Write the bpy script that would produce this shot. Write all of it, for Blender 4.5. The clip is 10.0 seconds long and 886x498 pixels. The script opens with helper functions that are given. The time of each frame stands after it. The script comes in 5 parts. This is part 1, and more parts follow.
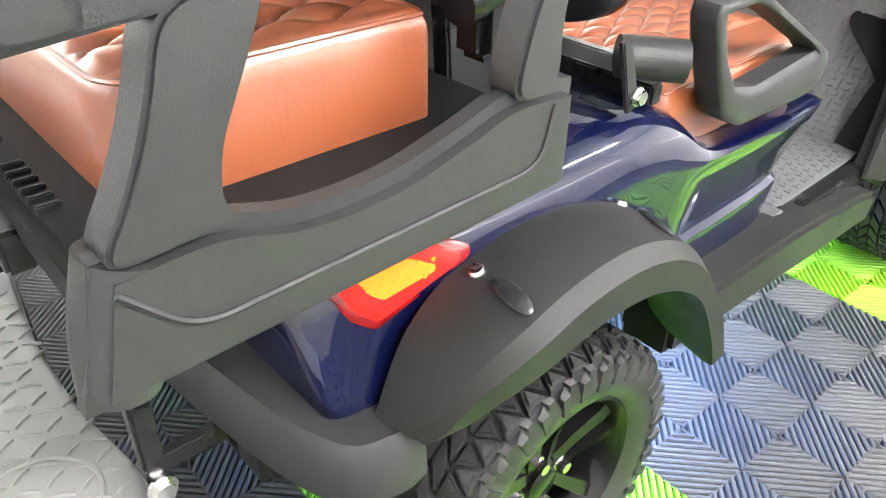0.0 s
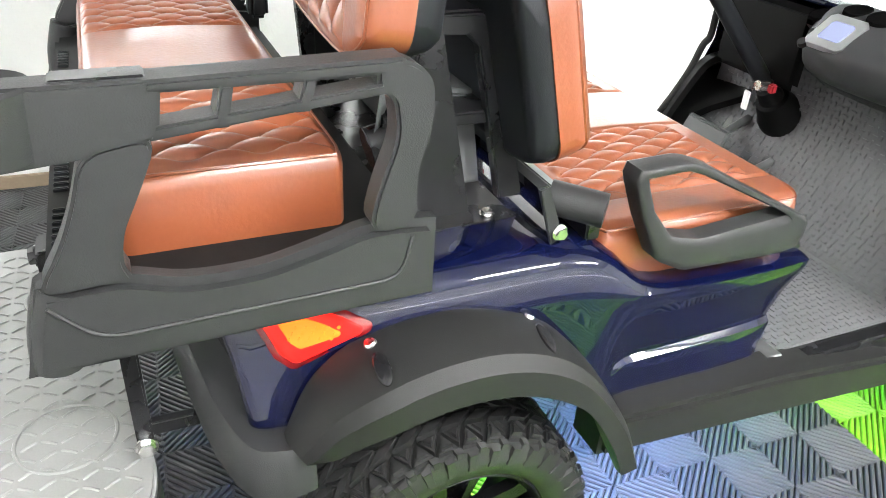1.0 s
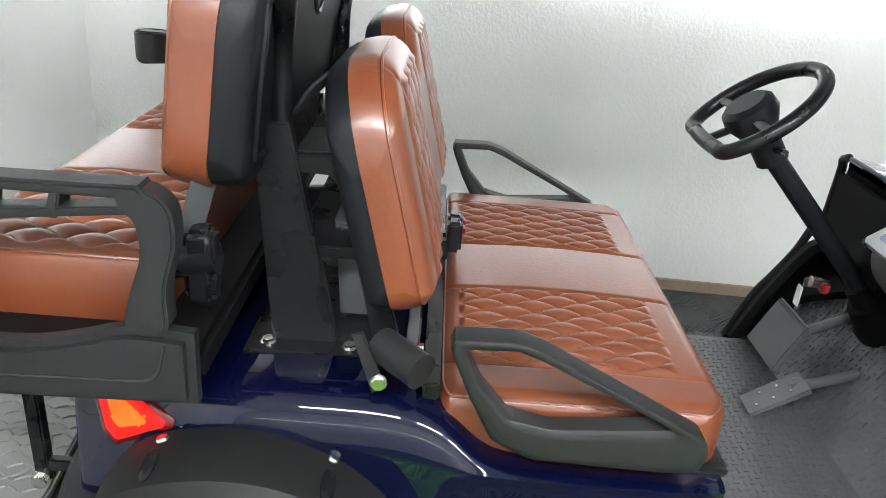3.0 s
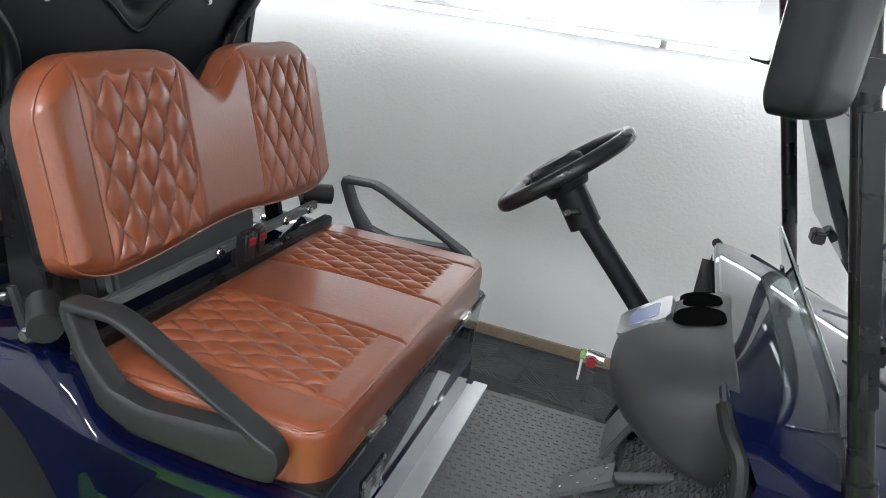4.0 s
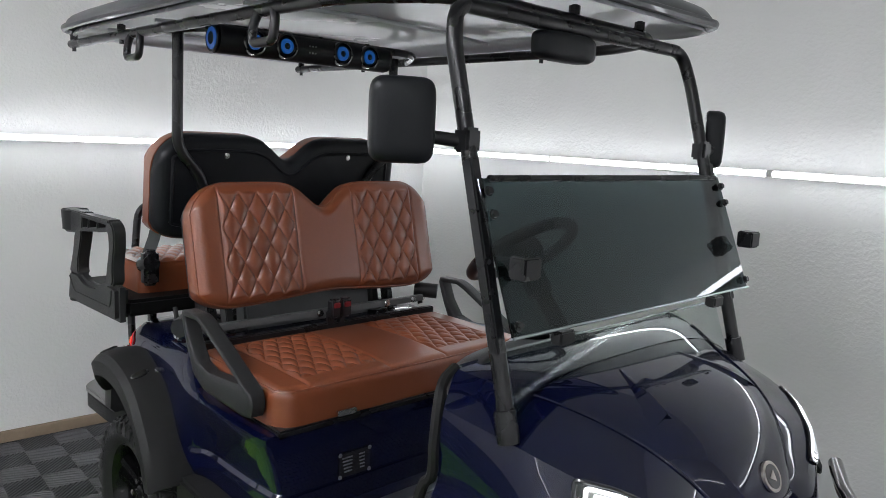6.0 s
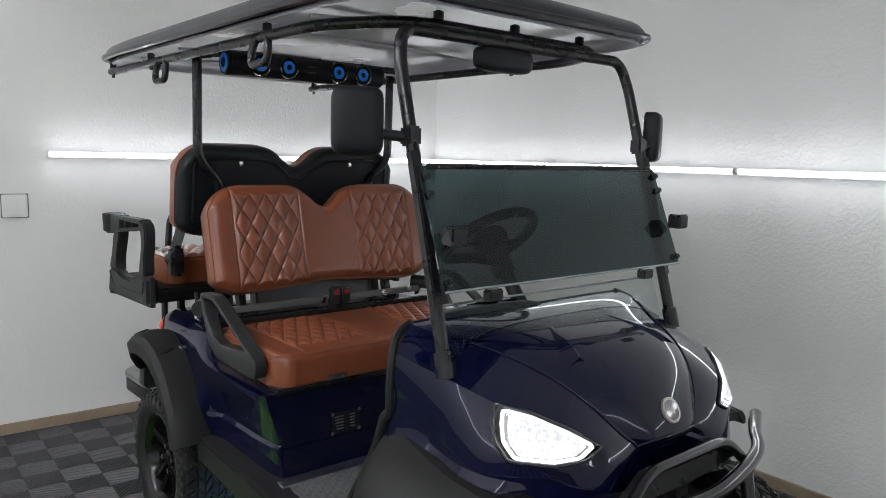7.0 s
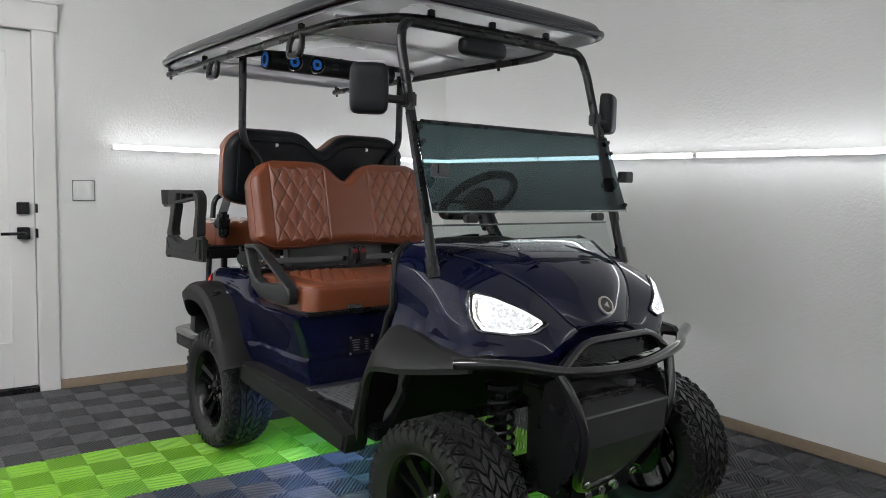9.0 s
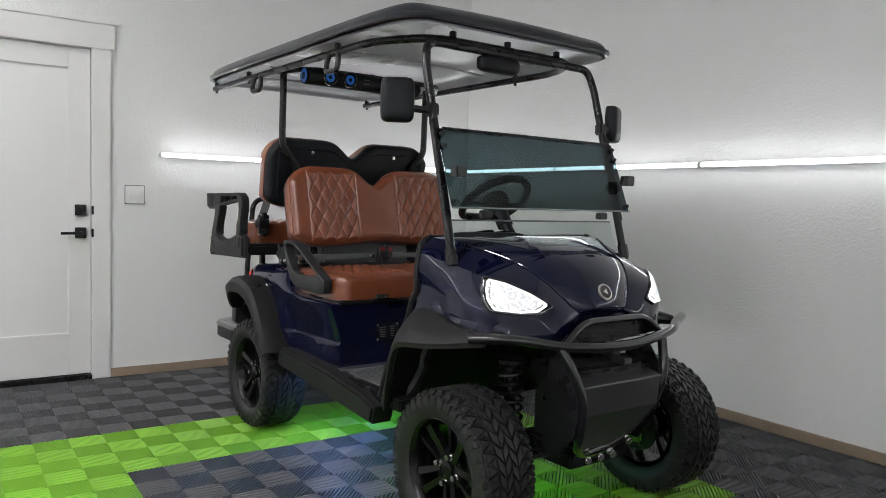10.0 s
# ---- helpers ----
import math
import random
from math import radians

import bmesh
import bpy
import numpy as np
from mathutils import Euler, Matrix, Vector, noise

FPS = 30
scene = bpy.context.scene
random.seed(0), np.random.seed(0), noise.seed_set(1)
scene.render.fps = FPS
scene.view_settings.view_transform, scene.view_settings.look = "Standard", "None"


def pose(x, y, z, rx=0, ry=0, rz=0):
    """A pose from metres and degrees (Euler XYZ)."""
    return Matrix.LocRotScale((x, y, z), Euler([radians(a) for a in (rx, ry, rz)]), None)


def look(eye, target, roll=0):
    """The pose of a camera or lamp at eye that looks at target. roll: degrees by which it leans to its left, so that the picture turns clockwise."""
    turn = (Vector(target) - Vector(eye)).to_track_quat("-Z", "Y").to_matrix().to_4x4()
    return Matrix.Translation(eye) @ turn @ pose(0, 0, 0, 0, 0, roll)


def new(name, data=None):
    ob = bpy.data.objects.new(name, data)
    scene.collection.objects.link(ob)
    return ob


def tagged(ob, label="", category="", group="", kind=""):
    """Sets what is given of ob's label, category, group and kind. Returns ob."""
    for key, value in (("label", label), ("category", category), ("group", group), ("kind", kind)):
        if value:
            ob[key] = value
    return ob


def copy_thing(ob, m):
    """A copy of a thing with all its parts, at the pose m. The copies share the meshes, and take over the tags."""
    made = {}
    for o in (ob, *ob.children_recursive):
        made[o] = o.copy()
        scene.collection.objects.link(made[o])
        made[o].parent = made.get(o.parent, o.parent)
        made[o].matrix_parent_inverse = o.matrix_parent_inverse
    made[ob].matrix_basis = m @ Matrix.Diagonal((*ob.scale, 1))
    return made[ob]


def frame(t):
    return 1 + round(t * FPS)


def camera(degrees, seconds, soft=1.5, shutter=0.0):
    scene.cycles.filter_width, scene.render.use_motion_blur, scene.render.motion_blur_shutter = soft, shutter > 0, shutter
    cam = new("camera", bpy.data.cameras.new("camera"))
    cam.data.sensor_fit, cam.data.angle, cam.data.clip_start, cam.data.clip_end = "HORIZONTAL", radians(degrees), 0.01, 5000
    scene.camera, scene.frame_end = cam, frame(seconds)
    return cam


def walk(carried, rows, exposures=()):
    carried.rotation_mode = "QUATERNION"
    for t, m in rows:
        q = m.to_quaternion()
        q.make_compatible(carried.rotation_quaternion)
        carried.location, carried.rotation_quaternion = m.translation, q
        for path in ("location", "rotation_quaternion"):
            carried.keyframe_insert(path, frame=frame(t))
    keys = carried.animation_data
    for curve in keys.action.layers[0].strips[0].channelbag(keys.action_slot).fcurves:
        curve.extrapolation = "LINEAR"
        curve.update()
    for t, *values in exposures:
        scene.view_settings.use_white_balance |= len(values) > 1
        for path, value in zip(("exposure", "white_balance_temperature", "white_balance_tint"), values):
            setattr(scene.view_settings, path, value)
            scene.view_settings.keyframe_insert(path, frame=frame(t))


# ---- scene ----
cam = camera(61.5, 10.0, soft=0.9)
PATH = [
    (0, (-0.6318, -1.0041, 1.2464), (0.3933, 0.2052, 0.1976), 1.1),
    (0.5, (-0.5282, -1.2312, 1.3633), (0.2536, 0.0988, 0.2546), 3.9),
    (1, (-0.4009, -1.3452, 1.4516), (0.2308, 0.1596, 0.4788), 3.7),
    (1.5, (-0.3268, -1.615, 1.5561), (0.095, 0.0513, 0.7458), 1.8),
    (2, (-0.248, -1.6967, 1.5665), (0.0228, 0.0218, 0.8037), 2.2),
    (2.5, (-0.0446, -1.4858, 1.5533), (0.0608, 0.2489, 0.7847), 2.2),
    (3, (0.2802, -1.4316, 1.5475), (0.247, 0.304, 0.7761), 5.1),
    (3.2, (0.4408, -1.4326, 1.5741), (0.3676, 0.2992, 0.7961), 6.6),
    (4.3, (1.462, -1.292, 1.557), (0.668, 0.433, 0.928), 7.2),
    (4.5, (1.577, -1.286, 1.56), (0.698, 0.402, 0.945), 6.3),
    (4.7, (1.688, -1.282, 1.545), (0.749, 0.398, 1.001), 6.1),
    (5, (1.837, -1.302, 1.529), (0.761, 0.323, 1.08), 6.2),
    (5.2, (1.961, -1.309, 1.546), (0.75, 0.235, 1.162), 5.1),
    (6.3, (2.5868, -1.3595, 1.5171), (1.1391, -0.1605, 1.2416), 2.2),
    (6.5, (2.6676, -1.3861, 1.5114), (1.2036, -0.2042, 1.2445), 1.8),
    (7, (2.8567, -1.3899, 1.4772), (1.368, -0.2337, 1.2426), 1.4),
    (7.5, (3.0181, -1.4639, 1.4421), (1.5209, -0.3125, 1.2312), 1.0),
    (8, (3.1749, -1.6226, 1.3746), (1.671, -0.4788, 1.1789), 1.0),
    (8.5, (3.2965, -1.6843, 1.2911), (1.7812, -0.5519, 1.1124), 1.1),
    (9, (3.4171, -1.6872, 1.2454), (1.8886, -0.5709, 1.0868), 1.2),
    (9.5, (3.5292, -1.7404, 1.2388), (1.9807, -0.6489, 1.0992), 1.3),
    (10, (3.6993, -1.8592, 1.1837), (2.1308, -0.7932, 1.0649), 1.6),
]
walk(cam, [(t, look(e, g, r)) for t, e, g, r in PATH],
     [(0, 2.8, 6750, 10), (0.5, 2.47, 6600, 9), (1.1, 2.4, 6600, 6), (1.6, 1.92, 6620, 3), (2.5, 1.53, 6470, 5), (3.2, 1.15, 6350, 7), (4.4, 0.9, 6250, 10), (5.2, 0.55, 6250, 10),
      (6.5, 0.2, 6300, 10), (10, 0.2, 6450, 10)])

# ---- light ----
world = bpy.data.worlds.new("world")
scene.world = world
world.use_nodes = True
world.node_tree.nodes["Background"].inputs[0].default_value = (0.8, 0.85, 0.9, 1)
world.node_tree.nodes["Background"].inputs[1].default_value = 0.05


# ---- materials ----
def shader(name, color, rough=0.5, metal=0.0, coat=0.0, spread=0.0, scale=8.0, bump=0.0, bump_scale=200.0,
           rough_var=0.0, emit=None, strength=0.0, alpha=1.0, transmission=0.0, ior=1.45, spec=0.5, detail=6.0, sheen=0.0,
           random_tint=0.0, coat_rough=0.04, coat_ior=1.5):
    """A principled material with two scales of variation and fine relief."""
    m = bpy.data.materials.new(name)
    m.use_nodes = True
    nt = m.node_tree
    n, l = nt.nodes, nt.links
    p = n["Principled BSDF"]
    p.inputs["Base Color"].default_value = (*color, 1)
    p.inputs["Roughness"].default_value = rough
    p.inputs["Metallic"].default_value = metal
    p.inputs["Coat Weight"].default_value = coat
    p.inputs["Coat Roughness"].default_value = coat_rough
    p.inputs["Coat IOR"].default_value = coat_ior
    p.inputs["IOR"].default_value = ior
    p.inputs["Specular IOR Level"].default_value = spec
    p.inputs["Transmission Weight"].default_value = transmission
    p.inputs["Alpha"].default_value = alpha
    p.inputs["Sheen Weight"].default_value = sheen
    p.inputs["Sheen Roughness"].default_value = 0.3
    if emit:
        p.inputs["Emission Color"].default_value = (*emit, 1)
        p.inputs["Emission Strength"].default_value = strength
    if spread or bump or rough_var:
        tc = n.new("ShaderNodeTexCoord")
        big = n.new("ShaderNodeTexNoise")
        big.inputs["Scale"].default_value = scale
        big.inputs["Detail"].default_value = detail
        l.new(tc.outputs["Object"], big.inputs["Vector"])
        fine = n.new("ShaderNodeTexNoise")
        fine.inputs["Scale"].default_value = bump_scale
        fine.inputs["Detail"].default_value = 3
        l.new(tc.outputs["Object"], fine.inputs["Vector"])
        if spread:
            mix = n.new("ShaderNodeMixRGB")
            mix.blend_type = "MIX"
            add = n.new("ShaderNodeMath")
            add.operation = "MULTIPLY_ADD"
            add.inputs[1].default_value = 0.35
            l.new(fine.outputs["Fac"], add.inputs[0])
            sc = n.new("ShaderNodeMath")
            sc.operation = "MULTIPLY"
            sc.inputs[1].default_value = 0.65
            l.new(big.outputs["Fac"], sc.inputs[0])
            l.new(sc.outputs[0], add.inputs[2])
            l.new(add.outputs[0], mix.inputs[0])
            mix.inputs[1].default_value = (*[max(0, c * (1 - spread)) for c in color], 1)
            mix.inputs[2].default_value = (*[min(1, c * (1 + spread)) for c in color], 1)
            out = mix.outputs[0]
            if random_tint:
                info = n.new("ShaderNodeObjectInfo")
                hsv = n.new("ShaderNodeHueSaturation")
                mp = n.new("ShaderNodeMapRange")
                mp.inputs[3].default_value, mp.inputs[4].default_value = 1 - random_tint, 1 + random_tint
                l.new(info.outputs["Random"], mp.inputs[0])
                l.new(mp.outputs[0], hsv.inputs["Value"])
                l.new(out, hsv.inputs["Color"])
                out = hsv.outputs[0]
            l.new(out, p.inputs["Base Color"])
        if rough_var:
            mr = n.new("ShaderNodeMapRange")
            mr.inputs[1].default_value, mr.inputs[2].default_value = 0.3, 0.7
            mr.inputs[3].default_value, mr.inputs[4].default_value = max(0.02, rough - rough_var), min(1, rough + rough_var)
            l.new(big.outputs["Fac"], mr.inputs[0])
            l.new(mr.outputs[0], p.inputs["Roughness"])
        if bump:
            b = n.new("ShaderNodeBump")
            b.inputs["Strength"].default_value = bump
            b.inputs["Distance"].default_value = 0.002
            l.new(fine.outputs["Fac"], b.inputs["Height"])
            l.new(b.outputs[0], p.inputs["Normal"])
    return m


LEATHER = shader("tan leather", (0.198, 0.052, 0.019), 0.42, coat=0.9, coat_rough=0.27, coat_ior=1.6, spec=0.3, spread=0.14, scale=9, bump=0.25, bump_scale=130)
HOLE_SHADE = shader("flat black for cup hole shade", (0.003, 0.003, 0.003), 1.0, spec=0.02)
DASH = shader("charcoal dash plastic", (0.034, 0.035, 0.037), 0.42, spec=0.4, spread=0.12, scale=5, bump=0.15, bump_scale=500)
INNER = shader("matt black moulding", (0.006, 0.006, 0.006), 0.6, spec=0.15, spread=0.2, scale=8, bump=0.1, bump_scale=400)
SHELL = shader("black seat shell", (0.010, 0.011, 0.013), 0.42, spread=0.2, scale=6, bump=0.15, bump_scale=500, spec=0.3)
PLASTIC = shader("dark grey textured plastic", (0.0215, 0.022, 0.0225), 0.47, spread=0.15, scale=4, bump=0.25, bump_scale=600, rough_var=0.06, spec=0.4)
FLARE = shader("dark grey fender plastic", (0.0135, 0.0135, 0.0134), 0.52, spread=0.2, scale=5, bump=0.2, bump_scale=700, rough_var=0.06, spec=0.3)
BLACK = shader("black powder-coated steel", (0.010, 0.010, 0.011), 0.28, spread=0.2, scale=10, bump=0.05, bump_scale=500, rough_var=0.05)
SKID = shader("satin black sheet steel", (0.040, 0.040, 0.042), 0.34, spec=0.6, spread=0.2, scale=8, bump=0.05, bump_scale=400, rough_var=0.06)
GLOSS = shader("gloss black enamel", (0.010, 0.010, 0.011), 0.14, coat=0.9, spread=0.1, scale=9)
PAINT = shader("deep blue car paint", (0.0014, 0.0027, 0.019), 0.35, coat=1.0, coat_rough=0.015, spec=0.05, spread=0.12, scale=3)
CHROME = shader("bright zinc steel", (0.72, 0.71, 0.69), 0.22, metal=1.0, spread=0.1, scale=20, rough_var=0.08)
ALU = shader("brushed aluminium", (0.62, 0.63, 0.64), 0.35, metal=1.0, spread=0.1, scale=30, bump=0.1, bump_scale=300)
RUBBER = shader("tyre rubber", (0.018, 0.018, 0.018), 0.46, spread=0.35, scale=12, bump=0.3, bump_scale=350, rough_var=0.12)
RIM = shader("gloss black alloy", (0.005, 0.005, 0.0055), 0.26, spec=0.3, coat=0.15, spread=0.2, scale=10)
MAT = shader("ribbed grey floor mat", (0.11, 0.112, 0.115), 0.33, spread=0.2, scale=7, bump=0.2, bump_scale=300)
PLATE = shader("grey checker plate", (0.21, 0.21, 0.206), 0.42, metal=0.1, spread=0.15, scale=5, bump=0.15, bump_scale=250, rough_var=0.08)
ROOFTOP = shader("dark blue roof skin", (0.012, 0.013, 0.019), 0.35, coat=0.4, spread=0.15, scale=3)
ROOFIN = shader("silver-grey roof lining", (0.60, 0.61, 0.65), 0.24, spread=0.08, scale=3, bump=0.05, rough_var=0.06)
WALL = shader("white stucco wall", (0.80, 0.80, 0.78), 0.85, spread=0.04, scale=2.5, bump=0.0)
# assumed colour of the unseen south wall, pale to bounce fill light
BOUNCEW = shader("pale unseen bounce wall", (0.74, 0.74, 0.73), 0.6, spread=0.08, scale=2, bump=0.15, bump_scale=80)
DOORW = shader("white door paint", (0.78, 0.77, 0.75), 0.45, spread=0.03, scale=3, bump=0.05, bump_scale=150)
WOOD = shader("raw wood base board", (0.30, 0.23, 0.16), 0.75, spread=0.35, scale=6, bump=0.4, bump_scale=60)
CEIL = shader("white ceiling board", (0.78, 0.78, 0.77), 0.9, spread=0.03, scale=2, bump=0.2, bump_scale=90)
TILE = shader("charcoal floor tile", (0.060, 0.060, 0.063), 0.47, spec=0.45, spread=0.25, scale=9, bump=0.15, bump_scale=200, rough_var=0.1, random_tint=0.12)
TILEG = shader("lime floor tile", (0.19, 0.43, 0.022), 0.45, spec=0.45, spread=0.12, scale=9, bump=0.15, bump_scale=200, rough_var=0.1, random_tint=0.06)
SUB = shader("dark concrete below the tiles", (0.02, 0.02, 0.02), 0.9, spread=0.2)
LED = shader("white led tube", (1, 1, 1), 0.4, emit=(0.95, 0.965, 1.0), strength=9.6)
LAMPW = shader("white headlight led", (1, 1, 1), 0.3, emit=(0.95, 0.97, 1.0), strength=2.2)
FILL_PANEL = shader("white fill light panel, out of view", (1, 1, 1), 0.4, emit=(0.98, 0.97, 1.0), strength=48)
LAMPF = shader("faceted headlight reflector, lit", (0.8, 0.8, 0.8), 0.15, metal=0.6, emit=(0.95, 0.97, 1.0), strength=1.0)
LAMPR = shader("red tail lamp glow", (0.3, 0.005, 0.005), 0.3, spec=0.2, emit=(1.0, 0.012, 0.008), strength=0.42)
LAMPY = shader("orange tail lamp led", (0.4, 0.08, 0.01), 0.3, spec=0.2, emit=(1.0, 0.13, 0.008), strength=0.50)
LENSR = shader("dark red tail lamp lens", (0.16, 0.004, 0.004), 0.2, coat=0.6)
SCREEN = shader("pale dash display with added glow", (0.12, 0.14, 0.22), 0.2, emit=(0.55, 0.6, 0.95), strength=0.10)
SPKB = shader("blue speaker ring light", (0.02, 0.05, 0.2), 0.3, emit=(0.01, 0.16, 0.6), strength=0.22)
LENS = shader("clear lamp lens", (1, 1, 1), 0.03, transmission=1.0, ior=1.2)
TINT = shader("smoked windscreen glass", (0.052, 0.081, 0.086), 0.02, transmission=1.0, ior=1.4)
EDGE_GLINT = shader("pale metal for pane glints", (0.42, 0.47, 0.47), 0.25, metal=0.6)
CLEAR = shader("clear windscreen glass", (0.86, 0.92, 0.91), 0.02, transmission=1.0, ior=1.12)
MIRROR = shader("mirror glass", (0.8, 0.8, 0.8), 0.03, metal=1.0)
REDB = shader("red plastic button", (0.24, 0.012, 0.018), 0.4)
BELT = shader("grey woven seat belt", (0.06, 0.065, 0.065), 0.7, spread=0.2, bump=0.3, bump_scale=900)
GREYC = shader("satin grey moulding", (0.12, 0.125, 0.125), 0.4, spread=0.12, bump=0.1, bump_scale=500)
BADGE = shader("dull silver badge", (0.45, 0.42, 0.38), 0.35, metal=0.9, spread=0.2, scale=40)
WHITEP = shader("white plastic", (0.8, 0.8, 0.78), 0.4, spread=0.03)
INK = shader("pale label ink", (0.13, 0.135, 0.14), 0.6)
GREENA = shader("green bracket paint", (0.10, 0.3, 0.03), 0.45, spread=0.2)


def facets(m, scale, low, high):
    """Lights a lamp unevenly, facet by facet."""
    n, l = m.node_tree.nodes, m.node_tree.links
    tc, v, r = n.new("ShaderNodeTexCoord"), n.new("ShaderNodeTexVoronoi"), n.new("ShaderNodeMapRange")
    v.inputs["Scale"].default_value = scale
    r.inputs[1].default_value, r.inputs[2].default_value = 0.25, 0.85
    r.inputs[3].default_value, r.inputs[4].default_value = low, high
    l.new(tc.outputs["Object"], v.inputs["Vector"])
    l.new(v.outputs["Color"], r.inputs[0])
    l.new(r.outputs[0], n["Principled BSDF"].inputs["Emission Strength"])


facets(LAMPF, 150, 0.35, 0.9)


def stucco(m, cell, strength):
    """Knock-down plaster relief."""
    nt = m.node_tree
    n, l = nt.nodes, nt.links
    tc = n.new("ShaderNodeTexCoord")
    a = n.new("ShaderNodeTexNoise")
    a.inputs["Scale"].default_value, a.inputs["Detail"].default_value = cell, 4
    a.inputs["Roughness"].default_value = 0.55
    ramp = n.new("ShaderNodeValToRGB")
    ramp.color_ramp.elements[0].position, ramp.color_ramp.elements[1].position = 0.42, 0.62
    b = n.new("ShaderNodeBump")
    b.inputs["Strength"].default_value, b.inputs["Distance"].default_value = strength, 0.004
    l.new(tc.outputs["Object"], a.inputs["Vector"])
    l.new(a.outputs["Fac"], ramp.inputs[0])
    l.new(ramp.outputs[0], b.inputs["Height"])
    l.new(b.outputs[0], n["Principled BSDF"].inputs["Normal"])


stucco(WALL, 65, 0.21)


# ---- mesh helpers ----
from mathutils.bvhtree import BVHTree


def finish(name, bm, material, angle=40):
    me = bpy.data.meshes.new(name)
    bmesh.ops.recalc_face_normals(bm, faces=bm.faces[:])
    bm.to_mesh(me)
    bm.free()
    me.materials.append(material)
    me.polygons.foreach_set("use_smooth", [True] * len(me.polygons))
    me.set_sharp_from_angle(angle=radians(angle))
    return me


def part(name, bm, material, parent, label="", angle=40):
    """One mesh object under a thing or under a part."""
    ob = new(name, finish(name, bm, material, angle))
    ob.parent = parent
    if label:
        tagged(ob, label)
    return ob


def thing(name, bm, material, label, category, group="", kind="", angle=40):
    return tagged(new(name, finish(name, bm, material, angle)), label, category, group, kind)


def box(x0, x1, y0, y1, z0, z1, bevel=0.004, seg=2, bm=None):
    own = bm is None
    bm = bmesh.new() if own else bm
    r = bmesh.ops.create_cube(bm, size=1, matrix=Matrix.Translation(((x0 + x1) / 2, (y0 + y1) / 2, (z0 + z1) / 2))
                              @ Matrix.Diagonal((abs(x1 - x0), abs(y1 - y0), abs(z1 - z0), 1)))
    if bevel:
        edges = list({e for v in r["verts"] for e in v.link_edges})
        bmesh.ops.bevel(bm, geom=edges, offset=bevel, segments=seg, affect="EDGES", clamp_overlap=True)
    return bm


def prism(profile, a, b, axis="y", bevel=0.0, seg=2, bm=None):
    """A flat outline pushed from a to b along an axis. The outline runs in the two other axes, in the order x, y, z."""
    bm = bm or bmesh.new()
    def at(p, d):
        return {"y": (p[0], d, p[1]), "x": (d, p[0], p[1]), "z": (p[0], p[1], d)}[axis]
    lo, hi = [bm.verts.new(at(p, a)) for p in profile], [bm.verts.new(at(p, b)) for p in profile]
    faces = [bm.faces.new(lo), bm.faces.new(hi[::-1])]
    k = len(profile)
    for i in range(k):
        faces.append(bm.faces.new((lo[i], hi[i], hi[(i + 1) % k], lo[(i + 1) % k])))
    bmesh.ops.recalc_face_normals(bm, faces=faces)
    if bevel:
        rim = [e for f in faces[:2] for e in f.edges]
        bmesh.ops.bevel(bm, geom=list(set(rim)), offset=bevel, segments=seg, affect="EDGES", clamp_overlap=True)
    return bm


def rounded(profile, radius, steps=4):
    """A closed flat outline with its corners rounded off."""
    p = [Vector((a, b, 0)) for a, b in profile]
    out = []
    for a, b, c in zip(p[-1:] + p, p, p[1:] + p[:1]):
        r = min(radius, (a - b).length * 0.49, (c - b).length * 0.49)
        u, w = b + (a - b).normalized() * r, b + (c - b).normalized() * r
        for j in range(steps + 1):
            t = j / steps
            q = (1 - t) ** 2 * u + 2 * t * (1 - t) * b + t * t * w
            if not out or (Vector((*out[-1], 0)) - q).length > 1e-4:
                out.append((q.x, q.y))
    return out


def spline(points, steps=6, closed=False):
    """A smooth line through the points."""
    p = [Vector(q) for q in points]
    k, out = len(p), []
    for i in range(k if closed else k - 1):
        a, b = p[i - 1] if closed or i else p[0], p[i]
        c = p[(i + 1) % k]
        d = p[(i + 2) % k] if closed or i + 2 < k else p[-1]
        for j in range(steps):
            t = j / steps
            out.append(0.5 * (2 * b + (c - a) * t + (2 * a - 5 * b + 4 * c - d) * t * t + (3 * b - a - 3 * c + d) * t ** 3))
    return out if closed else out + [p[-1]]


def fillet(points, radius, steps=5):
    """A polyline with rounded corners."""
    p = [Vector(q) for q in points]
    out = [p[0]]
    for a, b, c in zip(p, p[1:], p[2:]):
        r = min(radius, (a - b).length * 0.48, (c - b).length * 0.48)
        u, w = b + (a - b).normalized() * r, b + (c - b).normalized() * r
        for j in range(steps + 1):
            t = j / steps
            out.append((1 - t) ** 2 * u + 2 * t * (1 - t) * b + t * t * w)
    return out + [p[-1]]


def tube(line, r, n=14, closed=False, bm=None, flat=1.0):
    """A round bar along a line; flat squeezes its section."""
    bm = bm or bmesh.new()
    line = [Vector(q) for q in line]
    k = len(line)
    rings, side = [], None
    for i, q in enumerate(line):
        d = (line[(i + 1) % k] - line[i - 1]) if closed else line[min(i + 1, k - 1)] - line[max(i - 1, 0)]
        d.normalize()
        if side is None:
            side = d.orthogonal().normalized()
            if abs(d.z) < 0.9:
                side = d.cross(Vector((0, 0, 1))).normalized()
        side = (side - d * side.dot(d)).normalized()
        up = d.cross(side)
        rings.append([bm.verts.new(q + side * (r * math.cos(a)) + up * (r * flat * math.sin(a)))
                      for a in [2 * math.pi * j / n for j in range(n)]])
    for i in range(k if closed else k - 1):
        for j in range(n):
            a, b = rings[i], rings[(i + 1) % k]
            bm.faces.new((a[j], a[(j + 1) % n], b[(j + 1) % n], b[j]))
    if not closed:
        bm.faces.new(rings[0][::-1])
        bm.faces.new(rings[-1])
    return bm


